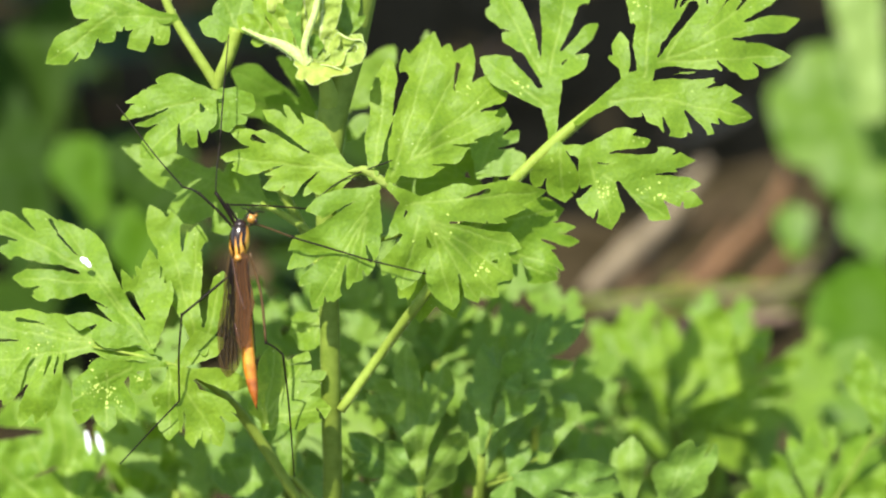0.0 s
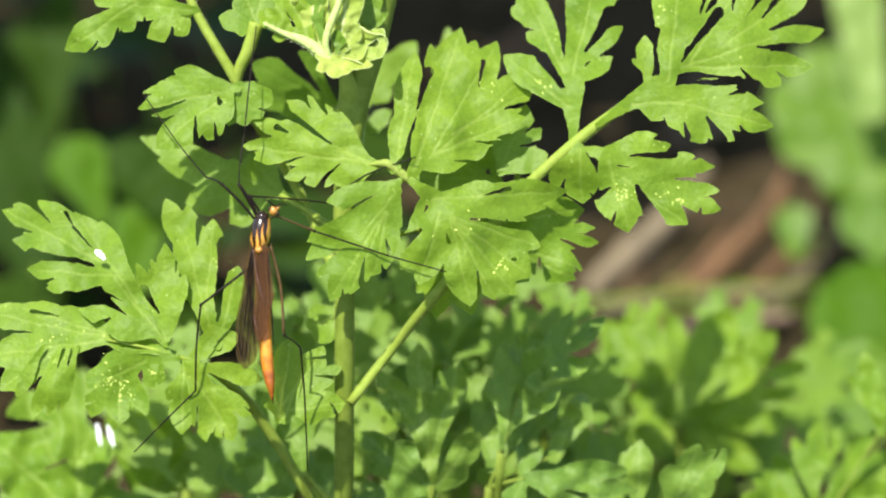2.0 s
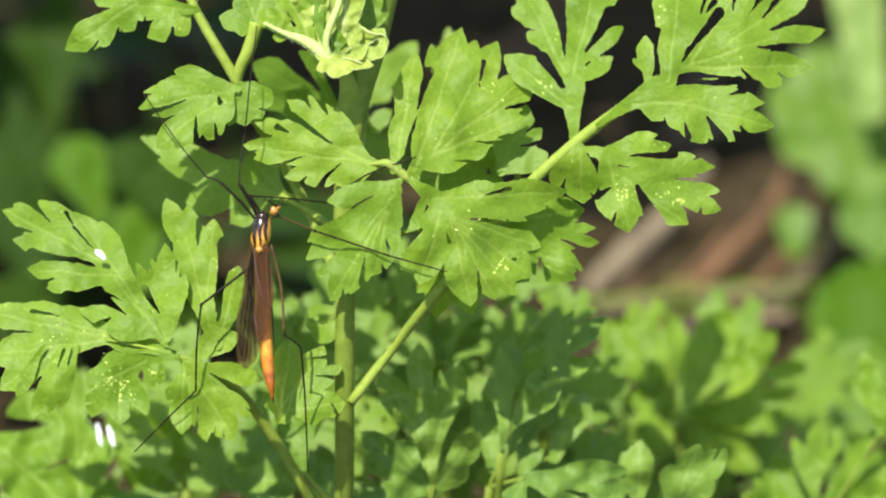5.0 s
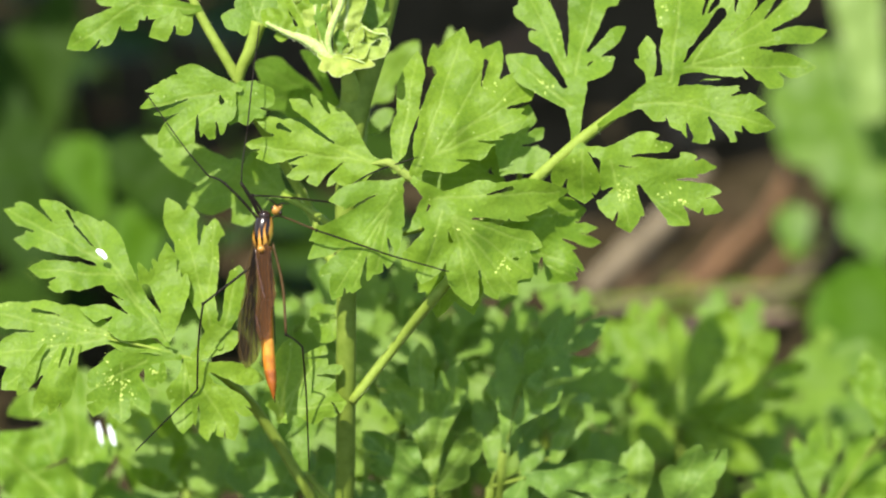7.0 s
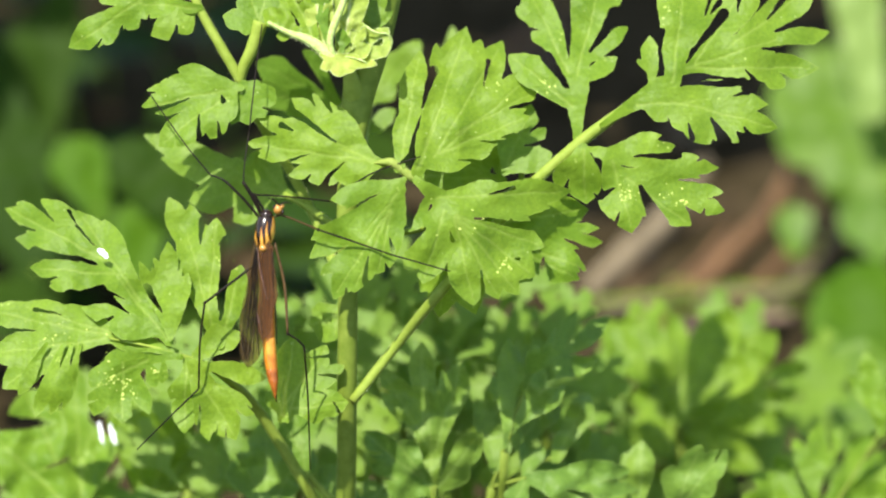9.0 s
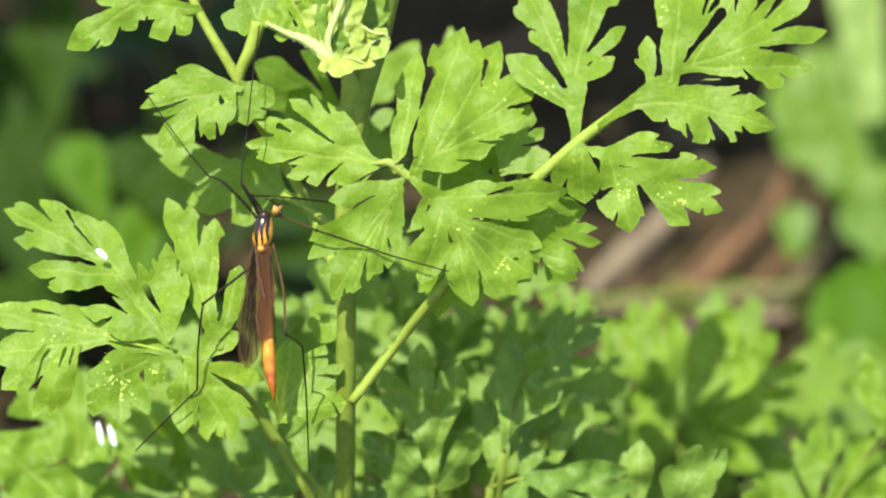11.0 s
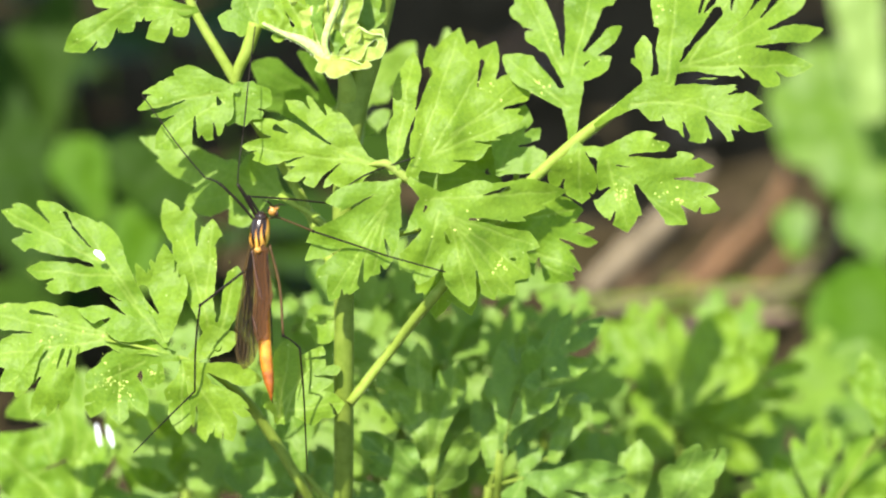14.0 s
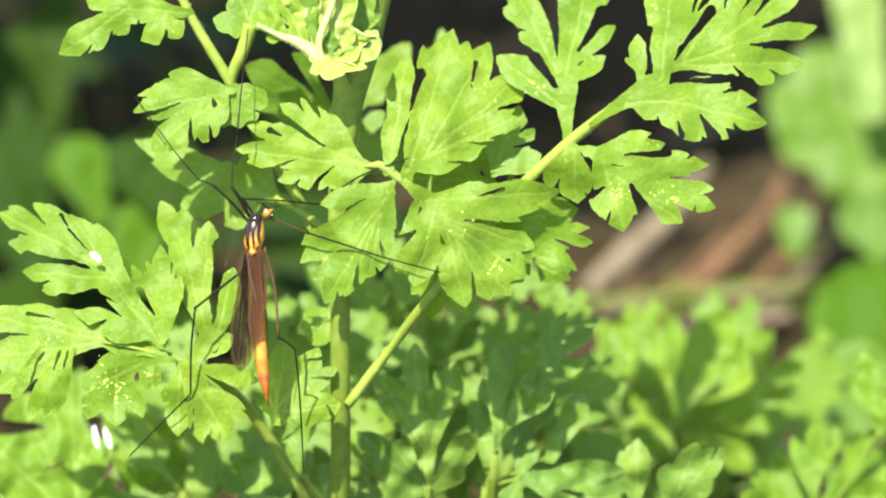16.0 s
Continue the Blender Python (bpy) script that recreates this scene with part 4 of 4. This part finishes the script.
# ---- the low growth between and behind the shoots ----
def cut_leaf(rng, base, angle, length):
    """Lobes of a mugwort leaf: a midrib with toothed side lobes, wider towards the end."""
    lobes = []
    ca, sa = math.cos(angle), math.sin(angle)
    lobes.append((base[0], base[1], base[0] + ca * length, base[1] + sa * length, length * 0.075))
    for at, side in ((0.35, 1), (0.4, -1), (0.6, 1), (0.65, -1), (0.8, 1), (0.82, -1)):
        at += rng.uniform(-0.04, 0.04)
        u, v = base[0] + ca * length * at, base[1] + sa * length * at
        a = angle + side * rng.uniform(0.55, 0.95)
        ln = length * rng.uniform(0.32, 0.5) * (1.15 - abs(at - 0.55))
        lobes.append((u, v, u + math.cos(a) * ln, v + math.sin(a) * ln, ln * 0.16))
        b = a - side * 0.55
        lobes.append((u + math.cos(a) * ln * 0.4, v + math.sin(a) * ln * 0.4, u + math.cos(a) * ln * 0.4 + math.cos(b) * ln * 0.55,
                      v + math.sin(a) * ln * 0.4 + math.sin(b) * ln * 0.55, ln * 0.12))
    return lobes


def understory():
    rng = random.Random(7)
    for u, v, deep, size in ((90, 950, -560, 150), (230, 800, -760, 170), (330, 870, -420, 150), (420, 700, -420, 160), (520, 820, -400, 170), (560, 640, -480, 150),
                          (660, 760, -430, 160), (700, 600, -520, 150), (790, 640, -470, 170), (850, 590, -560, 140), (960, 690, -480, 170),
                          (1010, 880, -360, 90), (1090, 730, -560, 160), (1120, 800, -480, 170), (1260, 720, -620, 190), (1340, 860, -960, 170),
                          (1350, 740, -760, 170), (680, 690, -1000, 170), (740, 840, -960, 170), (860, 720, -760, 170), (900, 840, -760, 170), (940, 780, -800, 170), (1040, 770, -760, 170), (610, 830, -960, 170), (640, 880, -330, 150)):
        d = deep - (40 if u < 1040 else 450)
        root = spot(u + 10, v + 400, d - 150)
        root.z = -0.003
        top = spot(u, v, d)
        plant = thing("mugwort_shoot", root, "low mugwort shoot in dappled shade, out of focus", "plant", "mugwort shoots")
        tube("stem", [root, root.lerp(top, 0.5) + Vector((0.001, 0.002, 0)), top], [14, 12, 7], STEM, plant)
        SWAYING.append((plant, u, v, (0.3, -0.05, 0.0003)))
        start = rng.uniform(0, 6.28)
        for k in range(6):
            a = start + k * 1.05 + rng.uniform(-0.25, 0.25)
            ln = size * rng.uniform(0.8, 1.15)
            dd = d - rng.uniform(0, 60)
            b = (u + 10 * math.cos(a), v + 10 * math.sin(a))
            verts, faces, rib = blade_mesh(cut_leaf(rng, b, a, ln), b, dd, 0.0, rng.uniform(0.2, 0.7), 6.0, curl=0.0008, wave=6, seed=k + u % 7, soft=2.5, slim=1.0)
            link("leaf", verts, faces, LEAF_SOFT, plant, spot(b[0], b[1], dd), rib)


understory()


# ---- pale scars and white flecks on the leaves ----
SCAR = solid("pale_scar", (0.25, 0.33, 0.045), (0.36, 0.42, 0.1), 1500, 0.6, 0.0001, 0.2)


def scars(blade, patches, seed):
    """Small pale feeding scars that lie on a leaf; patches: (u, v, half width, half height, count)."""
    rng = random.Random(seed)
    skin = []
    for sheet in blade.children:
        if sheet.name.startswith("leaflet"):
            for vertex in sheet.data.vertices:
                p = PLACE[sheet.name] + vertex.co
                ray = p - EYE
                deep = ray.dot(WAY)
                skin.append((784 + ray.dot(RIGHT) / deep * FAR / U, 441 - ray.dot(UP) / deep * FAR / U, (FAR - deep) / U))
    skin = np.array(skin)
    verts, faces = [], []
    for u, v, wide, high, count in patches:
        for _ in range(count):
            cu, cv = rng.gauss(u, wide * 0.5), rng.gauss(v, high * 0.5)
            near = skin[(abs(skin[:, 0] - cu) < 3.5) & (abs(skin[:, 1] - cv) < 3.5)]
            if not len(near):
                continue
            d = float(near[:, 2].max())
            r, turn, first = rng.uniform(0.9, 2.7), rng.uniform(0, 3.14), len(verts)
            verts.append(spot(cu, cv, d + 0.9))
            for j in range(8):
                a = math.pi * j / 4
                x, y = r * rng.uniform(0.8, 1.4) * math.cos(a), r * 0.75 * math.sin(a)
                verts.append(spot(cu + x * math.cos(turn) - y * math.sin(turn), cv + x * math.sin(turn) + y * math.cos(turn), d - 0.4))
                faces.append((first, first + 1 + j, first + 1 + (j + 1) % 8))
    link("pale_scars", verts, faces, SCAR, blade, PLACE[blade.name].copy(), label="pale yellowish feeding scars on the leaf")


scars(wide_leaf, ((190, 672, 18, 16, 22), (222, 690, 22, 18, 22), (205, 650, 40, 30, 8), (270, 660, 12, 10, 6), (100, 590, 70, 25, 16)), 4)
scars(forked_leaf, ((1100, 336, 9, 16, 16), (1116, 346, 9, 14, 10), (1209, 358, 14, 7, 16), (1180, 340, 40, 20, 7), (958, 146, 8, 6, 6), (970, 160, 30, 30, 6)), 5)
scars(middle_leaf, ((890, 470, 16, 14, 14), (870, 150, 30, 30, 6), (800, 400, 60, 40, 8)), 6)

FLECK_WHITE = solid("white_fleck", (0.75, 0.76, 0.8), (0.9, 0.9, 0.9), 2500, 0.35, 0.0001, 0.6)


def fleck(u, v, d, along, across, turn, count, seed):
    """A white fleck: a few drops run together."""
    rng = random.Random(seed)
    verts, faces = [], []
    for k in range(count):
        t = (k + 0.5) / count - 0.5
        cu = u + math.cos(turn) * along * t * 2 + rng.uniform(-1, 1)
        cv = v + math.sin(turn) * along * t * 2 + rng.uniform(-1, 1)
        r = across * rng.uniform(0.75, 1.1) * (0.3 + 0.8 * math.cos(t * 2.9))
        first = len(verts)
        for i in range(7):
            a = math.pi * i / 6
            for j in range(10):
                b = math.pi * 2 * j / 10
                verts.append(spot(cu + r * math.sin(a) * math.cos(b), cv + r * math.sin(a) * math.sin(b), d + 0.6 * r * math.cos(a)))
        for i in range(6):
            for j in range(10):
                n = (j + 1) % 10
                faces.append((first + i * 10 + j, first + (i + 1) * 10 + j, first + (i + 1) * 10 + n, first + i * 10 + n))
    ob = link("white_fleck", verts, faces, FLECK_WHITE, None, spot(u, v, d))
    tagged(ob, "small bright white fleck on a leaf, the lower two standing in for glare", "fleck", "white flecks")
    SWAYING.append((ob, u, v, (0.72, -0.37, 0.0004) if v < 600 else (0.58, -0.41, 0.0004)))


fleck(181, 450, -24, 11, 6.5, 0.75, 4, 1)
# glare on a shiny blade, built as two white streaks
fleck(177, 768, -410, 22, 3.6, 1.4, 12, 2)
fleck(198, 770, -410, 19, 4.0, 1.3, 11, 3)


# ---- the crane fly ----

ORANGE = solid("crane_fly_orange", (0.27, 0.085, 0.007), (0.46, 0.17, 0.015), 1800, 0.3, 0.00003, 0.35)
AMBER = solid("crane_fly_amber", (0.36, 0.14, 0.012), (0.52, 0.24, 0.03), 1800, 0.32, 0.00003, 0.35)
ORANGE_GOLD = solid("crane_fly_gold", (0.13, 0.05, 0.006), (0.5, 0.25, 0.045), 4200, 0.28, 0.00005, 0.4)
BLACK = solid("crane_fly_black", (0.006, 0.003, 0.001), (0.022, 0.010, 0.004), 1500, 0.2, 0.00003, 0.35)
RED = solid("crane_fly_red", (0.17, 0.045, 0.006), (0.30, 0.09, 0.012), 1400, 0.25, 0.00003, 0.4)
LEG = solid("crane_fly_leg", (0.004, 0.003, 0.002), (0.012, 0.007, 0.004), 1500, 0.5, 0.00002, 0.1)
THIGH = solid("crane_fly_thigh", (0.035, 0.02, 0.007), (0.08, 0.046, 0.015), 1500, 0.45, 0.00002, 0.15)


def striped(name):
    """The shiny back of the thorax: black in front, broken into amber stripes behind."""
    mat, tree, bsdf, out = shader(name)
    co = tree.nodes.new("ShaderNodeTexCoord")
    bands = node(tree, "ShaderNodeTexWave", Scale=560.0, Distortion=2.5, Detail=2.0)
    bands.inputs["Detail Scale"].default_value = 1.2
    tree.links.new(co.outputs["Object"], bands.inputs["Vector"])
    axes = tree.nodes.new("ShaderNodeSeparateXYZ")
    tree.links.new(co.outputs["Object"], axes.inputs[0])
    back = tree.nodes.new("ShaderNodeMath")
    back.operation = "MULTIPLY_ADD"
    back.inputs[1].default_value, back.inputs[2].default_value = -330.0, 0.12
    tree.links.new(axes.outputs["Z"], back.inputs[0])
    side = tree.nodes.new("ShaderNodeMath")
    side.operation = "MULTIPLY_ADD"
    side.inputs[1].default_value = 260.0
    tree.links.new(axes.outputs["X"], side.inputs[0])
    tree.links.new(back.outputs[0], side.inputs[2])
    total = tree.nodes.new("ShaderNodeMath")
    total.operation = "MULTIPLY_ADD"
    total.inputs[1].default_value = 0.65
    tree.links.new(bands.outputs["Fac"], total.inputs[0])
    tree.links.new(side.outputs[0], total.inputs[2])
    tree.links.new(ramp(tree, total.outputs[0], (0.42, (0.012, 0.006, 0.002)), (0.52, (0.3, 0.12, 0.015)), (0.8, (0.55, 0.29, 0.05))).outputs[0], bsdf.inputs["Base Color"])
    bsdf.inputs["Roughness"].default_value = 0.22
    bsdf.inputs["Specular IOR Level"].default_value = 0.4
    return mat


STRIPED = striped("crane_fly_back")


def membrane(name, colour, thin, thick):
    """The smoky, veined film of a wing."""
    mat, tree, bsdf, out = shader(name)
    film = tree.nodes.new("ShaderNodeAttribute")
    film.attribute_name = "rib"
    tree.links.new(mixed(tree, film.outputs["Fac"], colour, (0.004, 0.002, 0.001)), bsdf.inputs["Base Color"])
    bsdf.inputs["Roughness"].default_value = 0.35
    bsdf.inputs["Specular IOR Level"].default_value = 0.08
    clear = tree.nodes.new("ShaderNodeBsdfTransparent")
    clear.inputs[0].default_value = (0.82, 0.68, 0.42, 1)
    vein = tree.nodes.new("ShaderNodeAttribute")
    vein.attribute_name = "rib"
    more = node(tree, "ShaderNodeMapRange")
    more.inputs["To Min"].default_value, more.inputs["To Max"].default_value = thin, thick
    more.inputs["From Max"].default_value = 0.4
    tree.links.new(vein.outputs["Fac"], more.inputs["Value"])
    mix = tree.nodes.new("ShaderNodeMixShader")
    tree.links.new(more.outputs[0], mix.inputs[0])
    tree.links.new(clear.outputs[0], mix.inputs[1])
    tree.links.new(bsdf.outputs[0], mix.inputs[2])
    tree.links.new(mix.outputs[0], out.inputs[0])
    return mat


WING = membrane("crane_fly_wing", (0.045, 0.03, 0.011), 0.55, 0.96)
WING_BACK = membrane("crane_fly_wing_back", (0.055, 0.025, 0.009), 0.8, 0.97)
FLY_D = 62
FLY_AT = spot(466, 410, FLY_D)
fly = thing("crane_fly", FLY_AT, "orange and black crane fly with folded smoky wings, on the leaves", "insect")
SWAYING.append((fly, 470, 480, (1.06, -0.40, 0.0009)))


def ball(name, at, size, mat, parent, label="", rings=10, sides=14, lean=0.0):
    """A rounded body piece: size in plan units across, along and deep; lean in degrees."""
    c, verts, faces = spot(*at), [], []
    ca, sa = math.cos(radians(lean)), math.sin(radians(lean))
    for i in range(rings + 1):
        a = math.pi * i / rings
        for j in range(sides):
            b = 2 * math.pi * j / sides
            x, y, z = size[0] * math.sin(a) * math.cos(b), size[1] * math.cos(a), size[2] * math.sin(a) * math.sin(b)
            verts.append(c + (RIGHT * (x * ca - y * sa) + UP * (x * sa + y * ca) - WAY * z) * U)
    for i in range(rings):
        for j in range(sides):
            n = (j + 1) % sides
            faces.append((i * sides + j, (i + 1) * sides + j, (i + 1) * sides + n, i * sides + n))
    return link(name, verts, faces, mat, parent, c, label=label)


thorax = ball("thorax", (465, 410, FLY_D), (18.5, 36, 21), STRIPED, fly, "shiny black thorax with amber stripes", lean=-8)
ball("collar", (468, 383, FLY_D + 2), (12, 11, 14), BLACK, thorax)
ball("scutellum", (462, 441, FLY_D + 12), (7, 7, 8), ORANGE_GOLD, thorax)
head = ball("head", (488, 372, FLY_D + 4), (8, 9, 8), ORANGE_GOLD, fly, "orange head with dark eyes")
ball("eye", (483, 369, FLY_D + 6), (4, 5, 4), BLACK, head)
ball("eye", (496, 377, FLY_D + 5), (3.5, 5, 4), BLACK, head)
ball("snout", (495, 367, FLY_D + 4), (5.5, 3.6, 5), ORANGE_GOLD, head, lean=20)
for end in ((470, 352), (512, 362)):
    tube("antenna", [(490, 364, FLY_D + 8), ((490 + end[0]) / 2, (364 + end[1]) / 2 - 3, FLY_D + 12), (*end, FLY_D + 10)], [1.8, 1.4, 0.8], LEG, head, 6)

# the abdomen, ring by ring
abdomen = tube("abdomen", [(465, 440, FLY_D - 4), (469, 480, FLY_D - 6), (472, 530, FLY_D - 8)], [12, 11, 11], ORANGE, fly, 12, "orange segmented abdomen with a dark red tip")
rings = ((472, 530, 11), (472, 565, 11), (473, 600, 11.2), (475, 628, 11.4), (478, 655, 10.4), (481, 676, 8.8))
for k in range(len(rings) - 1):
    (ua, va, ra), (ub, vb, rb) = rings[k], rings[k + 1]
    dd = FLY_D - 8
    tube("segment", [(ua, va, dd), (ua * 0.8 + ub * 0.2, va * 0.8 + vb * 0.2, dd), (ua * 0.2 + ub * 0.8, va * 0.2 + vb * 0.8, dd), (ub, vb + 1, dd)],
         [ra * 0.97, ra * 1.02, rb * 1.02, rb * 0.97], RED if k > 3 else (AMBER if k == 2 else ORANGE), abdomen, 12)
tube("tail", [(481, 676, FLY_D - 8), (483, 690, FLY_D - 8), (485, 708, FLY_D - 10)], [8.6, 5.4, 1.0], RED, abdomen, 10, "dark red pointed tail")
tube("sting", [(483, 688, FLY_D - 6), (485, 700, FLY_D - 8), (487, 713, FLY_D - 10)], [2.4, 1.6, 0.7], BLACK, abdomen, 6, "thin black tip of the abdomen")


def wing(lobes, base, d, gu, gv, label, mat):
    verts, faces, rib = blade_mesh(lobes, base, d, gu, gv, 1.0, fold=0.05, curl=0.0, wave=1.0, soft=1.5, slim=1.0, edge=0.5, vein_size=0.9, vein_tone=0.9, vein_from=0.0, side_veins=0.0, tip=5.0, neck=0.5)
    link("wing", verts, faces, mat, fly, spot(base[0], base[1], d), rib, label)


wing([(453, 432, 437, 652, 18), (450, 440, 427, 612, 10), (453, 440, 450, 640, 11), (446, 500, 430, 640, 12), (449, 520, 443, 648, 10), (449, 560, 434, 646, 8)],
     (452, 438), FLY_D + 10, 0.0, -0.01, "smoky brown folded wing with dark veins", WING)
wing([(467, 434, 467, 600, 11), (462, 438, 461, 604, 8), (476, 440, 481, 545, 7), (471, 440, 474, 572, 8)], (468, 438), FLY_D + 13, 0.0, -0.01, "reddish brown wing folded over the back", WING_BACK)

for points in (((449, 440), (433, 530), (426, 600), (433, 640)), ((450, 446), (440, 530), (433, 590), (430, 628)), ((451, 450), (445, 540), (439, 600), (437, 646)), ((452, 456), (450, 550), (446, 610), (445, 644)),
               ((428, 588), (436, 578), (448, 562)), ((431, 560), (438, 566), (442, 574))):
    tube("wing_vein", [(u, v, FLY_D + 12.5) for u, v in points], [0.75] * (len(points) - 1) + [0.5], LEG, fly, 5)

GLOSS = solid("wing_gloss", (0.06, 0.025, 0.01), (0.12, 0.05, 0.02), 2600, 0.1, 0.0002, 1.0)
tube("wing_edge", [(452, 440, FLY_D + 17), (457, 478, FLY_D + 18), (466, 518, FLY_D + 18), (472, 536, FLY_D + 16)], [0.8, 1.0, 1.0, 0.5], GLOSS, fly, 8, "glossy dark red front edge of the wing")
tube("wing_edge", [(452, 556, FLY_D + 16), (456, 572, FLY_D + 17), (461, 590, FLY_D + 15)], [0.6, 1.0, 0.5], GLOSS, fly, 8, "glossy dark red front edge of the wing")
tube("wing_edge", [(479, 448, FLY_D + 14), (481, 500, FLY_D + 12), (485, 560, FLY_D + 8), (487, 610, FLY_D + 2)], [1.3, 1.4, 1.4, 0.8], LEG, fly, 6, "dark front edge of the wing along the abdomen")
tube("wing_edge", [(452, 440, FLY_D + 13), (444, 500, FLY_D + 13), (452, 570, FLY_D + 12), (455, 630, FLY_D + 10)], [1.2, 1.1, 1.0, 0.8], LEG, fly, 6)


def leg(points, radii, thigh_mat, label):
    """A long thin leg: thigh, shin and foot, with a knee between them."""
    a, b, c, e = points
    ob = tube("leg", a, radii[0], thigh_mat, fly, 7, label)
    tube("shin", b, radii[1], LEG, ob, 6)
    tube("foot", c, radii[2], LEG, ob, 6)
    ball("knee", e, (3, 3.4, 3), LEG, ob, rings=6, sides=8)


F = FLY_D
leg((((462, 388, F - 4), (444, 352, F + 4), (427, 325, F + 8)), ((427, 325, F + 8), (429, 290, F), (437, 235, F - 20)), ((437, 235, F - 20), (447, 140, F - 50), (459, 45, F - 70)), (427, 325, F + 8)),
    ((3, 4, 3), (1.3, 1.2, 1.2), (1.3, 1.2, 1)), LEG, "thin dark leg reaching up")
leg((((456, 388, F - 4), (430, 357, F), (398, 325, F + 2)), ((398, 325, F + 2), (385, 317, F), (369, 312, F - 6)), ((369, 312, F - 6), (322, 255, F - 60), (257, 163, F - 84)), (398, 325, F + 2)),
    ((2.6, 2.6, 2.2), (2.2, 1.6, 1.6), (1.6, 1.3, 1.2)), LEG, "thin dark leg resting on a leaf")
leg((((470, 385, F - 6), (458, 365, F - 4), (446, 346, F - 2)), ((446, 346, F - 2), (510, 350, F - 20), (585, 358, F - 46)), ((585, 358, F - 46), (650, 310, F - 50), (740, 278, F - 40)), (446, 346, F - 2)),
    ((2.4, 2.4, 2.2), (1.8, 1.6, 1.6), (1.4, 1.3, 1.1)), LEG, "thin dark leg hooked behind the middle leaf")
leg((((482, 385, F - 6), (500, 384, F - 8), (560, 408, F - 26)), ((560, 408, F - 26), (620, 428, F - 24), (690, 452, F - 20)), ((690, 452, F - 20), (740, 466, F - 18), (794, 481, F - 16)), (560, 408, F - 26)),
    ((2, 1.8, 1.7), (1.7, 1.7, 1.5), (1.5, 1.4, 1.2)), THIGH, "thin leg stretched out on the middle leaf")
leg((((482, 430, F - 4), (500, 505, F), (506, 592, F + 4)), ((506, 592, F + 4), (522, 602, F), (535, 614, F - 6)), ((535, 614, F - 6), (542, 700, F - 60), (547, 832, F - 130)), (506, 592, F + 4)),
    ((2.4, 2.6, 2.2), (1.8, 1.7, 1.7), (1.7, 1.6, 1.2)), THIGH, "long leg hanging straight down, brown above the knee")
leg((((450, 468, F - 6), (405, 503, F - 6), (359, 538, F - 2)), ((359, 538, F - 2), (351, 610, F - 26), (349, 690, F - 52)), ((349, 690, F - 52), (300, 738, F - 56), (240, 798, F - 72)), (359, 538, F - 2)),
    ((2.4, 2.4, 2.2), (1.9, 1.8, 1.7), (1.7, 1.5, 1.2)), LEG, "long thin leg bent over the lower leaf")


# ---- wind ----
def motions():
    """The plant leans back and forth; every leaf goes with it by its place on the plant."""
    gusts = [(0.0, -39.0), (0.5, -29.8), (1.0, -14.3), (1.5, -15.0), (2.0, -3.8), (2.5, -7.5), (3.0, -3.7), (3.5, -4.8), (4.0, -5.5),
             (5.2, -2.4), (6.5, 0.1), (7.0, 0.0), (7.5, 1.5), (8.0, 3.2), (8.5, 3.7), (9.0, 3.3), (10.2, 1.6), (11.5, -0.5), (12.0, -0.1),
             (12.5, -4.2), (13.0, -1.7), (13.5, -7.1), (14.0, -5.4), (14.5, -6.0), (15.0, -12.2), (15.5, -10.8), (16.0, -14.3)]
    for ob, u, v, own in SWAYING:
        x, y = (u - 784) / 784, (v - 441) / 441
        right = 0.975 + 0.093 * x - 0.343 * y - 0.144 * x * x - 0.334 * x * y - 0.116 * y * y
        down = -0.267 + 0.423 * x - 0.043 * y + 0.201 * x * x - 0.203 * x * y + 0.248 * y * y
        turn = 0.5 * ((0.423 + 0.402 * x - 0.203 * y) / 784 - (-0.343 - 0.334 * x - 0.232 * y) / 441)
        if own:
            right, down, turn = own
        home = ob.location.copy()
        rows = []
        for t, s in gusts:
            at = home + (RIGHT * right - UP * down) * (s * U)
            rows.append((t, Matrix.Translation(at) @ Matrix.Rotation(-turn * s, 4, -WAY)))
        walk(ob, rows)


motions()
